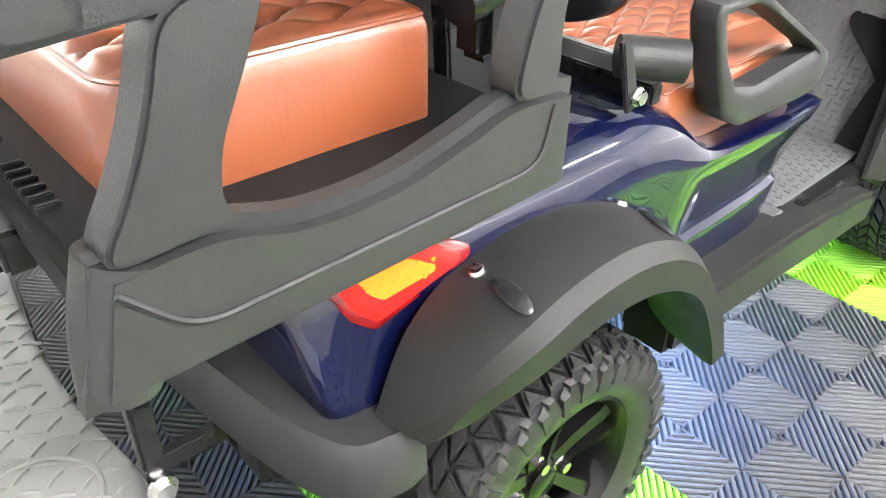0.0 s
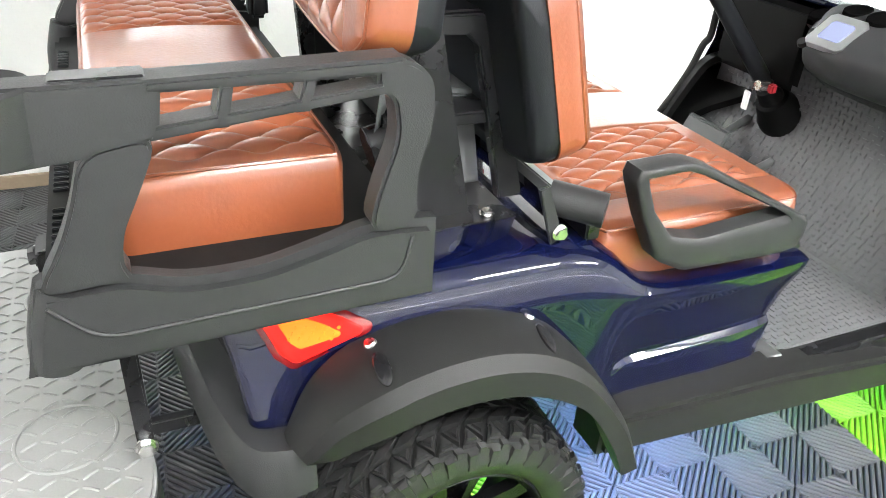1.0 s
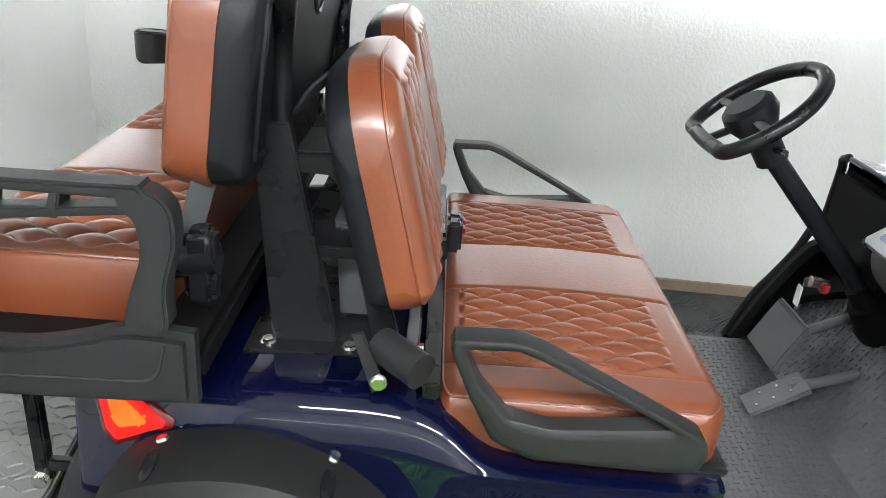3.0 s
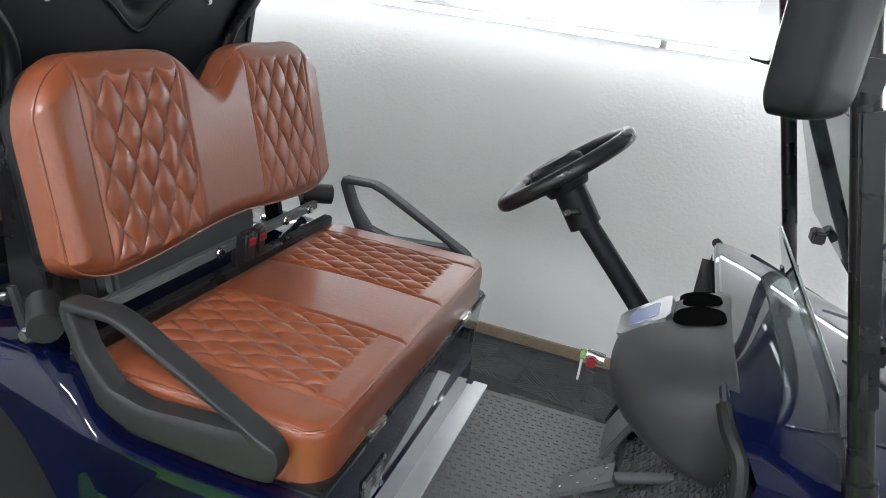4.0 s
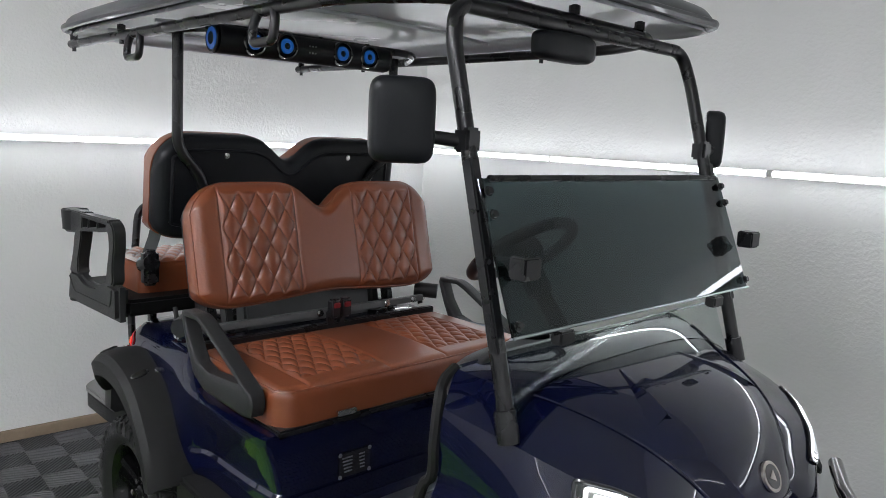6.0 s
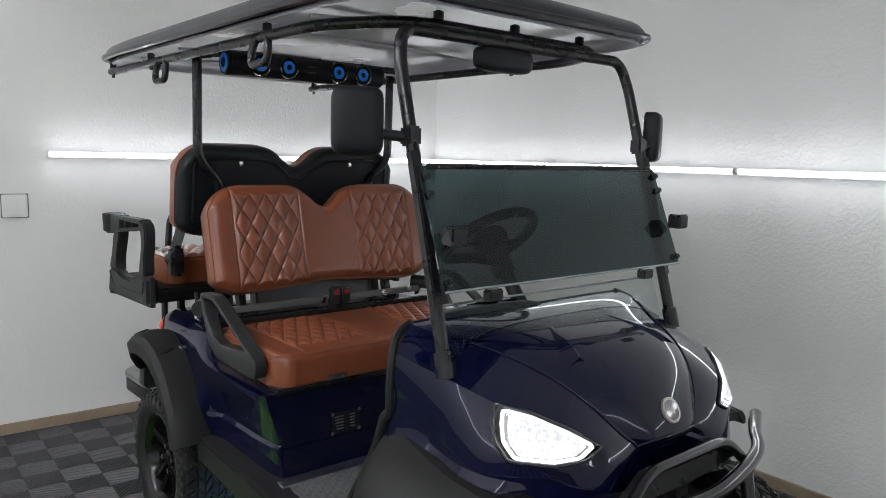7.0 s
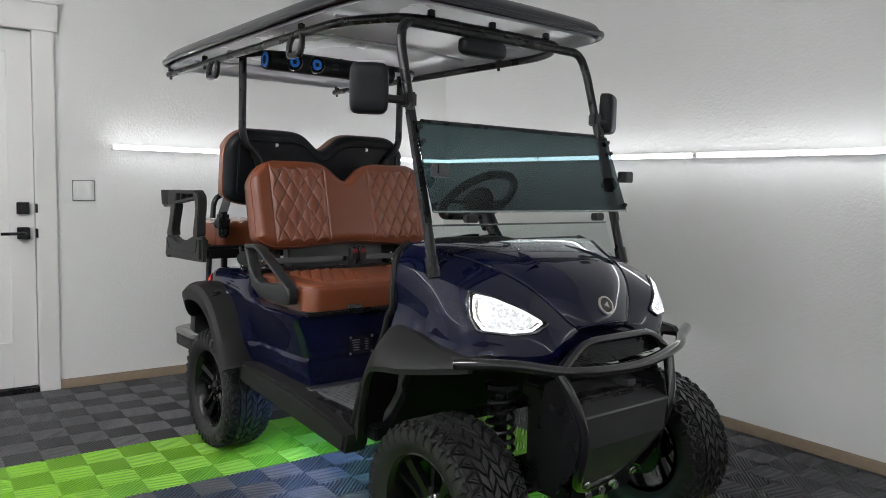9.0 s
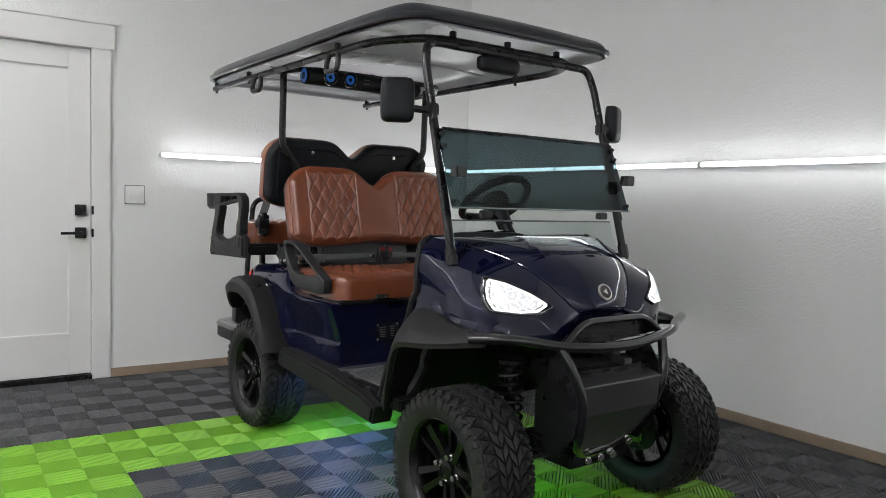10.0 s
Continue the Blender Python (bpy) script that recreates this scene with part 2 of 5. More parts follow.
def loft(sections, bm=None, close=False, caps=False):
    """Faces between rows of points."""
    bm = bm or bmesh.new()
    rows = [[bm.verts.new(q) for q in s] for s in sections]
    for a, b in zip(rows, rows[1:]):
        k = len(a)
        for j in range(k if close else k - 1):
            bm.faces.new((a[j], a[(j + 1) % k], b[(j + 1) % k], b[j]))
    if caps:
        bm.faces.new(rows[0][::-1])
        bm.faces.new(rows[-1])
    return bm


def lathe(profile, centre, axis="y", n=32, bm=None):
    """A turned form; the profile gives radius and place along the axis."""
    bm = bm or bmesh.new()
    rows = []
    for i in range(n):
        a = 2 * math.pi * i / n
        row = []
        for r, d in profile:
            u, w = r * math.cos(a), r * math.sin(a)
            row.append(Vector(centre) + Vector({"y": (u, d, w), "x": (d, u, w), "z": (u, w, d)}[axis]))
        rows.append(row)
    vs = [[bm.verts.new(q) for q in row] for row in rows]
    for i in range(n):
        a, b = vs[i], vs[(i + 1) % n]
        for j in range(len(profile) - 1):
            bm.faces.new((a[j], a[j + 1], b[j + 1], b[j]))
    return bm


def rod(p, q, r, n=14, bm=None):
    return tube([p, q], r, n, bm=bm)


def bolt(p, axis, r=0.011, h=0.008, bm=None):
    """A hexagon bolt head on its washer."""
    bm = bm or bmesh.new()
    a = Vector(axis).normalized()
    p = Vector(p)
    tube([p, p + a * h * 0.3], r * 1.35, 12, bm=bm)
    tube([p + a * h * 0.3, p + a * h], r, 6, bm=bm)
    return bm


def mirrored(bm):
    """A copy of a mesh on the other side of the cart."""
    other = bm.copy()
    bmesh.ops.scale(other, vec=(1, -1, 1), verts=other.verts[:])
    bmesh.ops.reverse_faces(other, faces=other.faces[:])
    return other


def cushion(origin, across, along, out, width, outline, thick, soft, quilts, pitch_u, pitch_v, nu=120, nv=64, seams=(), crown=0.0):
    """A padded leather panel. across and along span it, out is its face; outline(u) gives the reach along for a place across;
    quilts are (u0, u1, v0, v1) fields of stitched diamonds; seams are places across with a stitched line."""
    bm = bmesh.new()
    o, U, V, N = Vector(origin), Vector(across), Vector(along), Vector(out)
    us = [width * (0.5 - 0.5 * math.cos(math.pi * i / nu)) * 0.35 + width * i / nu * 0.65 for i in range(nu + 1)]
    grid = []
    for u in us:
        v0, v1 = outline(u)
        row = []
        for j in range(nv + 1):
            s = 0.65 * j / nv + 0.35 * (0.5 - 0.5 * math.cos(math.pi * j / nv))
            v = v0 + (v1 - v0) * s
            e = max(0.0, min(u, width - u, v - v0, v1 - v))
            h = thick
            if e < soft:
                h = thick - soft + math.sqrt(max(0, soft * soft - (soft - e) ** 2))
            h += crown * math.sin(math.pi * s) * math.sin(math.pi * u / width)
            for a, b, c, d in quilts:
                if a < u < b and c < v < d:
                    m = min(u - a, b - u, v - c, d - v)
                    fu, fv = (u - a) / pitch_u, (v - c) / pitch_v
                    p = abs(math.sin(math.pi * (fu + fv)) * math.sin(math.pi * (fu - fv)))
                    h += min(1, m / 0.010) * (0.016 * p ** 0.3 - 0.009)
            for w in seams:
                h -= 0.005 * math.exp(-((u - w) / 0.005) ** 2) * min(1, e / 0.03)
            row.append(bm.verts.new(o + U * u + V * v + N * h))
        grid.append(row)
    for a, b in zip(grid, grid[1:]):
        for j in range(nv):
            bm.faces.new((a[j], b[j], b[j + 1], a[j + 1]))
    rim = [r[0] for r in grid] + grid[-1][1:] + [r[-1] for r in grid[-2::-1]] + grid[0][-2:0:-1]
    depth = thick - soft
    low = [bm.verts.new(v.co - N * depth) for v in rim]
    k = len(rim)
    for i in range(k):
        bm.faces.new((rim[i], low[i], low[(i + 1) % k], rim[(i + 1) % k]))
    bm.faces.new(low)
    return bm


def piping(origin, across, along, out, width, outline, thick, soft, inset, r, n=70):
    """A welt that follows a padded panel's rim."""
    o, U, V, N = Vector(origin), Vector(across), Vector(along), Vector(out)
    us = [inset + (width - 2 * inset) * (0.5 - 0.5 * math.cos(math.pi * i / n)) for i in range(n + 1)]
    h = thick - soft + math.sqrt(soft * soft - max(0, soft - inset) ** 2)
    low = [o + U * u + V * (outline(u)[0] + inset) + N * h for u in us]
    top = [o + U * u + V * (outline(u)[1] - inset) + N * h for u in us[::-1]]
    return tube(low + top, r, 6, closed=True)


# ---- the garage ----
TILE_SIDE = 0.15
WX, WY, EX, SY, TOP = -1.425, 1.843, 5.2, -4.4, 3.15      # back wall, long wall, far ends, ceiling
DOOR0, DOOR1, DOORZ = -1.97, -1.058, 2.075                # the door's sides and top
T = 0.15


def structure(name, bm, material, label, category, angle=40):
    return thing(name, bm, material, label, category, kind="structure", angle=angle)


bm = box(WX - T, WX, DOOR1, WY + T, 0, TOP, 0)
box(WX - T, WX, SY - T, DOOR0, 0, TOP, 0, bm=bm)
box(WX - T, WX, DOOR0, DOOR1, DOORZ, TOP, 0, bm=bm)
structure("wall_west", bm, WALL, "white stucco garage wall with a door opening", "wall")
structure("wall_north", box(WX, EX + T, WY, WY + T, 0, TOP, 0), WALL, "long white stucco garage wall", "wall")
structure("wall_east", box(EX, EX + T, SY - T, WY, 0, TOP, 0), WALL, "plain white garage wall", "wall")
structure("wall_south", box(WX, EX, SY - T, SY, 0, TOP, 0), BOUNCEW, "plain pale garage wall", "wall")
structure("ceiling", box(WX - T, EX + T, SY - T, WY + T, TOP, TOP + 0.1, 0), CEIL, "plain white garage ceiling", "ceiling")
floor = structure("floor", box(WX - T, EX + T, SY - T, WY + T, -0.12, -0.013, 0), SUB, "garage floor of snap-together ribbed tiles", "floor")

# raw timber base boards
base = structure("baseboard", box(WX, WX + 0.018, DOOR1 + 0.11, WY, 0, 0.055, 0.003), WOOD, "raw timber base board along the wall", "baseboard")
structure("baseboard", box(WX + 0.018, EX, WY - 0.018, WY, 0, 0.055, 0.003), WOOD, "raw timber base board along the wall", "baseboard")

# the door
bm = box(WX - 0.005, WX + 0.018, DOOR1, DOOR1 + 0.11, 0, DOORZ + 0.002, 0.003)
trim = structure("trim_door", bm, DOORW, "white painted door casing", "trim")
part("casing", box(WX - 0.005, WX + 0.018, DOOR0 - 0.11, DOOR0, 0, DOORZ + 0.002, 0.003), DOORW, trim)
part("head_casing", box(WX - 0.005, WX + 0.024, DOOR0 - 0.13, DOOR1 + 0.135, DOORZ + 0.002, DOORZ + 0.155, 0.003), DOORW, trim)
part("head_cap", box(WX - 0.005, WX + 0.034, DOOR0 - 0.14, DOOR1 + 0.145, DOORZ + 0.155, DOORZ + 0.175, 0.003), DOORW, trim)
part("threshold", box(WX - 0.08, WX + 0.02, DOOR0, DOOR1, 0, 0.03, 0.003), BLACK, trim, "dark door threshold")
door = structure("door_1", box(WX - 0.06, WX - 0.028, DOOR0 + 0.004, DOOR1 - 0.004, 0.035, DOORZ - 0.004, 0.002), DOORW,
                 "closed white one-panel door", "door")
for nm, y0, y1, z0, z1 in (("stile", DOOR0 + 0.004, DOOR0 + 0.13, 0.035, DOORZ - 0.004), ("stile", DOOR1 - 0.13, DOOR1 - 0.004, 0.035, DOORZ - 0.004),
                           ("rail", DOOR0 + 0.13, DOOR1 - 0.13, 0.035, 0.30), ("rail", DOOR0 + 0.13, DOOR1 - 0.13, DOORZ - 0.13, DOORZ - 0.004)):
    part(nm, box(WX - 0.028, WX - 0.012, y0, y1, z0, z1, 0.003), DOORW, door)
for z, nm in ((1.073, "deadbolt"), (0.93, "lever_plate")):
    part(nm, box(WX - 0.012, WX + 0.006, DOOR1 - 0.095, DOOR1 - 0.03, z - 0.034, z + 0.034, 0.003), BLACK, door, "square matt black door hardware")
part("lever", tube(fillet([(WX + 0.004, DOOR1 - 0.062, 0.93), (WX + 0.05, DOOR1 - 0.062, 0.93), (WX + 0.05, DOOR1 - 0.18, 0.93)], 0.01), 0.009), BLACK, door)
for z in (1.073, 0.93):
    part("strike", box(WX - 0.01, WX + 0.0195, DOOR1 - 0.001, DOOR1 + 0.012, z - 0.028, z + 0.028, 0.002), BLACK, door)

# light switch
sw = thing("light_switch", box(WX, WX + 0.014, -0.86, -0.745, 1.12, 1.235, 0.004), WHITEP, "white double rocker light switch on the wall", "switch")
# grey rim that paints the shadow line round the switch plate
part("gasket", box(WX, WX + 0.006, -0.864, -0.741, 1.116, 1.239, 0.002), GREYC, sw)
for y in (-0.829, -0.776):
    part("rocker", box(WX + 0.013, WX + 0.019, y - 0.016, y + 0.016, 1.145, 1.21, 0.002), WHITEP, sw)


# led tubes round the walls
def led_tube(a, b, off, label):
    a, b = Vector(a), Vector(b)
    d = (b - a).normalized()
    n = Vector(off)
    body = tube([a, b], 0.013, 12)
    ob = thing("led_tube", body, LED, label, "lamp", "led tubes round the garage walls")
    for e, s in ((a, -1), (b, 1)):
        part("end_cap", tube([e, e + d * s * 0.012], 0.0145, 12), WHITEP, ob)
    lo = [min(p, q) for p, q in zip(a, b)]
    hi = [max(p, q) for p, q in zip(a, b)]
    ext = [0.0102 if abs(d[k]) < 0.5 and abs(n[k]) < 0.5 else 0.0 for k in range(3)]
    back = [-n[k] * 0.012 for k in range(3)]
    deep = [-n[k] * 0.080 for k in range(3)]
    pts = [(min(lo[k] + back[k], lo[k] + deep[k]) - ext[k], max(hi[k] + back[k], hi[k] + deep[k]) + ext[k]) for k in range(3)]
    part("back_channel", box(*pts[0], *pts[1], *pts[2], 0), WHITEP, ob)
    return ob


LZ, OFF = 1.440, 0.080
for i, x0 in enumerate((-1.37, -0.237, 0.982, 2.201, 3.42)):
    x1 = -0.252 if i == 0 else x0 + 1.19
    led_tube((x0, WY - OFF, LZ), (x1, WY - OFF, LZ), (0, -1, 0), "glowing white led tube on the long wall")
for y0, y1 in ((-0.652, 0.55), (0.575, 1.78)):
    led_tube((WX + OFF, y0, LZ), (WX + OFF, y1, LZ), (1, 0, 0), "glowing white led tube on the wall beside the door")
# the south row is added out of view, to light the cart's near side
for i in range(5):
    x0 = -1.2 + i * 1.22
    led_tube((x0, SY + OFF, LZ), (x0 + 1.19, SY + OFF, LZ), (0, 1, 0), "glowing white led tube on an unseen wall")
for i in range(4):
    y0 = -3.6 + i * 1.22
    led_tube((EX - OFF, y0, LZ), (EX - OFF, y0 + 1.19, LZ), (-1, 0, 0), "glowing white led tube on an unseen wall")
# unseen ceiling panels, added as fill light for cart and floor
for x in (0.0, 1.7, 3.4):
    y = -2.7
    ob = thing("ceiling_batten", box(x - 0.6, x + 0.6, y - 0.10, y + 0.10, TOP - 0.045, TOP - 0.02, 0.006), FILL_PANEL, "glowing white fill panel added on the ceiling, out of view", "lamp", "ceiling battens")
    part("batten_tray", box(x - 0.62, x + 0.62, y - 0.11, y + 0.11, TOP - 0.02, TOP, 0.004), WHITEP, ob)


# ---- the cart ----
K = 0.95                                                  # the cart is drawn in units of 0.95 m
cart = tagged(new("golf_cart"), "lifted dark blue four-seat golf cart with tan leather seats", "golf cart")
cart.matrix_basis = pose(0, 0.066 * K, 0, 0, 0, 2.3)


def cpart(name, bm, material, parent=None, label="", angle=40):
    bmesh.ops.scale(bm, vec=(K, K, K), verts=bm.verts[:])
    return part(name, bm, material, parent or cart, label, angle)


def cpair(name, bm, material, parent=None, label="", angle=40):
    other = mirrored(bm)
    return cpart(name, bm, material, parent, label, angle), cpart(name, other, material, parent, label, angle)


def joined(*bms):
    """One mesh out of several."""
    out = bmesh.new()
    for b in bms:
        me = bpy.data.meshes.new("tmp")
        b.to_mesh(me)
        out.from_mesh(me)
        b.free()
        bpy.data.meshes.remove(me)
    return out


def resample(sections, steps):
    """Smooth extra rows between the rows given."""
    cols = [spline(c, steps) for c in zip(*sections)]
    return [list(r) for r in zip(*cols)]


# rear body shell
def rear_section(x, zb, ys, zs, zt, sweep=0.0):
    tuck = 0.06 * min(1, max(0, (x - 0.28) / 0.10))
    c = max(0.572, zb + 0.012)
    flank = [(zb, 1.0), (c - 0.008, 0.72), (c, 0.74), (c + 0.010, 0.92), (c + 0.02, 0.90), (0.5 * (c + zs), 0.55), (zs - 0.035, 0.14), (zs - 0.012, 0.02)]
    half = [Vector((x, -ys + tuck * k, min(z, zs))) for z, k in flank]
    half += spline([(x, -ys, zs), (x, -ys + 0.018, zs + 0.6 * (zt - zs)), (x, -ys + 0.06, zt - 0.004), (x, -ys + 0.15, zt)], 4)
    lean_in = 0.055 * min(1, max(0, (-0.18 - x) / 0.16))
    half = [Vector((v.x, v.y + lean_in * min(1, max(0, (v.z - 0.63) / 0.16)), v.z)) for v in half]
    half = [Vector((v.x - sweep * (1 - (v.y / ys) ** 2), v.y, v.z)) for v in half]
    return half + [Vector((v.x, -v.y, v.z)) for v in half[::-1]]


def arch(x, c, r):
    return 0.29 + math.sqrt(max(0, r * r - (x - c) ** 2))


rows = []
for x, ys, zs, zt, sweep in ((-0.372, 0.510, 0.745, 0.80, 0.10), (-0.366, 0.524, 0.755, 0.825, 0.095), (-0.345, 0.535, 0.765, 0.84, 0.068), (-0.27, 0.552, 0.785, 0.862, 0.02), (-0.2, 0.565, 0.795, 0.873, 0), (0.0, 0.576, 0.80, 0.885, 0),
                      (0.18, 0.58, 0.80, 0.885, 0), (0.28, 0.585, 0.785, 0.86, 0), (0.37, 0.588, 0.772, 0.79, 0), (0.5, 0.588, 0.768, 0.775, 0),
                      (0.65, 0.585, 0.765, 0.772, 0), (0.765, 0.575, 0.762, 0.77, 0), (0.782, 0.555, 0.755, 0.765, 0)):
    zb = max(0.49 if x < 0.33 else 0.445, arch(x, -0.02, 0.40)) if x > -0.33 else 0.61
    rows.append(rear_section(x, zb, ys, zs, zt, sweep))
rear_mesh = loft(resample(rows, 4), caps=True)
rear_tree = BVHTree.FromBMesh(rear_mesh)
cpart("rear_body", rear_mesh, PAINT, label="glossy deep blue rear body shell", angle=28)
cpart("seat_front_step", box(0.772, 0.789, -0.512, 0.512, 0.448, 0.572, 0.005), PAINT)
cpart("chassis_tub", box(-0.40, 0.74, -0.38, 0.38, 0.36, 0.60, 0.02), BLACK, label="black underbody")


# fenders
def flare(upper, lip, y0, outer, taper=0.0, tail=0.0):
    a, b = spline([(p[0], 0, p[1]) for p in upper], 6), spline([(p[0], 0, p[1]) for p in lip], 6)
    secs = []
    for i, (u, w) in enumerate(zip(a, b)):
        n = (u - w)
        y1 = outer + taper * max(0, (i / (len(a) - 1) - 0.45) / 0.55) ** 1.5 + tail * max(0, 1 - i / (len(a) - 1) / 0.3) ** 1.4
        def at(s, y, push=0.0):
            q = w + n * s
            return (q.x, y, q.z + push)
        dy = y1 - y0
        secs.append([at(1.0, y0), at(0.95, y0 + dy * 0.45, 0.010), at(0.78, y0 + dy * 0.86, 0.008), at(0.62, y1), at(0.0, y1),
                     at(-0.03, y1 - dy * 0.12), at(0.55, y0)])
    return loft(secs, close=True, caps=True)


rear_fl = flare(((-0.325, 0.62), (-0.27, 0.735), (-0.17, 0.80), (-0.01, 0.815), (0.14, 0.755), (0.27, 0.60), (0.335, 0.46)),
                ((-0.268, 0.615), (-0.22, 0.68), (-0.12, 0.73), (0.03, 0.725), (0.16, 0.655), (0.24, 0.54), (0.28, 0.45)), -0.555, -0.705, tail=0.075)
rear_fl.normal_update()
flare_tree = BVHTree.FromBMesh(rear_fl)
cpair("rear_fender", rear_fl, FLARE, label="dark grey plastic fender flare", angle=22)
for x in (-0.185, 0.10):
    # raised black ovals stand in for the shade in the fender's recesses
    for nm, y, sx, sy, mt in (("fender_washer", -0.585, 0.011, 0.011, CHROME), ("fender_tab", -0.645, 0.013, 0.032, BLACK)):
        hit, nrm = flare_tree.ray_cast(Vector((x, y, 1.2)), Vector((0, 0, -1)))[:2]
        if hit is None:
            continue
        if nrm.z < 0:
            nrm = -nrm
        e = Vector((1, 0, 0)) - nrm * nrm.x
        e.normalize()
        f = nrm.cross(e)
        ring = [(math.cos(a), math.sin(a)) for a in [2 * math.pi * k / 20 for k in range(20)]]
        rows = [[hit + e * (u * sx * q) + f * (w * sy * q) + nrm * h for u, w in ring] for q, h in ((1.0, -0.006), (1.0, 0.003), (0.8, 0.006), (0.3, 0.006))]
        cpair(nm, loft(rows, close=True, caps=True), mt)
def guide(points, steps=5):
    return spline([(x, -y, z) for x, y, z in points], steps)


# front fender: a moulding from the runner board up over the wheel, between the body's edge and the arch lip
top = guide(((1.225, 0.565, 0.43), (1.285, 0.558, 0.60), (1.345, 0.535, 0.745), (1.39, 0.525, 0.815), (1.46, 0.53, 0.838), (1.56, 0.542, 0.826), (1.68, 0.548, 0.803), (1.83, 0.535, 0.785)))
lip = guide(((1.295, 0.60, 0.41), (1.345, 0.62, 0.54), (1.41, 0.645, 0.655), (1.465, 0.66, 0.708), (1.54, 0.664, 0.726), (1.63, 0.652, 0.735), (1.73, 0.608, 0.748), (1.835, 0.548, 0.765)))
secs = []
for i, (a, b) in enumerate(zip(top, lip)):
    d = b - a
    up = Vector((-0.25, -0.55, 0.8)) * 0.008 * math.sin(math.pi * i / (len(top) - 1))
    secs.append([a + Vector((0, 0.03, 0)), a, a + d * 0.3 + up, a + d * 0.66 + up * 1.5, a + d * 0.93 + up * 0.6, b, b + Vector((0.003, 0.003, -0.018)), b + Vector((0.005, 0.02, -0.018)),
                 b + Vector((0.006, 0.03, 0.0)), a + Vector((0.02, 0.03, -0.02))])
cpair("front_fender", loft(secs, close=True, caps=True), FLARE, label="dark grey plastic fender flare", angle=24)
# the black liner that closes the arch
secs = []
for b in lip[1::2]:
    r = 0.13 + 0.17 * min(1, max(0, (b.z - 0.60) / 0.10))
    secs.append([b + Vector((0.006, 0.02, 0.0)), b + Vector((0.012, 0.02 + r * 0.5, 0.02)), b + Vector((0.012, 0.02 + r, 0.025)), b + Vector((-0.01, 0.02 + r, 0.045)), b + Vector((-0.01, 0.02, 0.02))])
cpair("wheel_liner", loft(secs, close=True, caps=True), INNER, label="matt black wheel arch liner")

# runner boards and floor
cpair("runner_board", prism([(0.30, 0.395), (1.22, 0.325), (1.24, 0.40), (1.14, 0.43), (0.80, 0.468), (0.30, 0.49)], -0.50, -0.612, bevel=0.012), FLARE, label="black plastic side runner board")
cpart("floor_pan", box(0.76, 1.36, -0.56, 0.56, 0.40, 0.455, 0.006), BLACK)
mat = cpart("floor_mat", box(0.80, 1.30, -0.52, 0.52, 0.455, 0.463, 0.003), MAT, label="black rubber floor mat with raised pattern")
bm = bmesh.new()
for i in range(21):
    for j in range(45):
        x, y = 0.86 + i * 0.0205, -0.50 + j * 0.0225
        a, b = (0.008, 0.0025) if (i + j) % 2 else (0.0025, 0.008)
        box(x - a, x + a, y - b, y + b, 0.462, 0.466, 0, bm=bm)
tagged(cpart("mat_tread", bm, MAT, mat), "raised bars of the floor mat", kind="stuff")
cpart("floor_sill", box(0.785, 0.845, -0.54, 0.54, 0.458, 0.468, 0.002), ALU, label="brushed aluminium floor edge strip")


# front cowl
COWL = (
    ((1.40, 0.545, 0.76), (1.432, 0.528, 0.887), (1.438, 0.534, 0.97), (1.443, 0.531, 1.048), (1.393, 0.449, 1.108), (1.39, 0.33, 1.108), (1.39, 0.20, 1.108), (1.39, 0, 1.108)),
    ((1.50, 0.545, 0.77), (1.525, 0.519, 0.862), (1.52, 0.521, 0.945), (1.515, 0.515, 1.032), (1.47, 0.437, 1.098), (1.48, 0.34, 1.108), (1.48, 0.20, 1.113), (1.48, 0, 1.114)),
    ((1.61, 0.54, 0.775), (1.615, 0.508, 0.826), (1.61, 0.508, 0.91), (1.61, 0.492, 1.013), (1.60, 0.348, 1.067), (1.61, 0.27, 1.086), (1.61, 0.15, 1.098), (1.61, 0, 1.10)),
    ((1.73, 0.53, 0.775), (1.74, 0.505, 0.82), (1.75, 0.492, 0.89), (1.745, 0.452, 0.978), (1.74, 0.285, 1.022), (1.745, 0.23, 1.05), (1.75, 0.13, 1.066), (1.75, 0, 1.07)),
    ((1.82, 0.46, 0.765), (1.835, 0.43, 0.81), (1.85, 0.41, 0.86), (1.852, 0.36, 0.932), (1.83, 0.225, 0.958), (1.845, 0.18, 0.985), (1.853, 0.10, 1.0), (1.857, 0, 1.003)),
    ((1.885, 0.37, 0.76), (1.895, 0.34, 0.80), (1.90, 0.315, 0.835), (1.895, 0.262, 0.88), (1.883, 0.165, 0.885), (1.897, 0.135, 0.91), (1.908, 0.07, 0.925), (1.911, 0, 0.93)),
    ((1.92, 0.28, 0.755), (1.93, 0.26, 0.785), (1.928, 0.235, 0.81), (1.92, 0.20, 0.838), (1.905, 0.127, 0.853), (1.925, 0.10, 0.860), (1.935, 0.05, 0.865), (1.938, 0, 0.866)),
    ((1.925, 0.26, 0.75), (1.932, 0.24, 0.77), (1.930, 0.21, 0.79), (1.92, 0.17, 0.81), (1.90, 0.12, 0.832), (1.912, 0.09, 0.836), (1.918, 0.04, 0.838), (1.92, 0, 0.838)))
stations = [[Vector((q[0], -q[1], q[2])) for q in r] for r in resample(COWL, 6)]
for _ in range(6):
    # fair the lines from end to end
    stations = [stations[0]] + [[0.25 * a + 0.5 * b + 0.25 * c for a, b, c in zip(*t)] for t in zip(stations, stations[1:], stations[2:])] + [stations[-1]]
rows = []
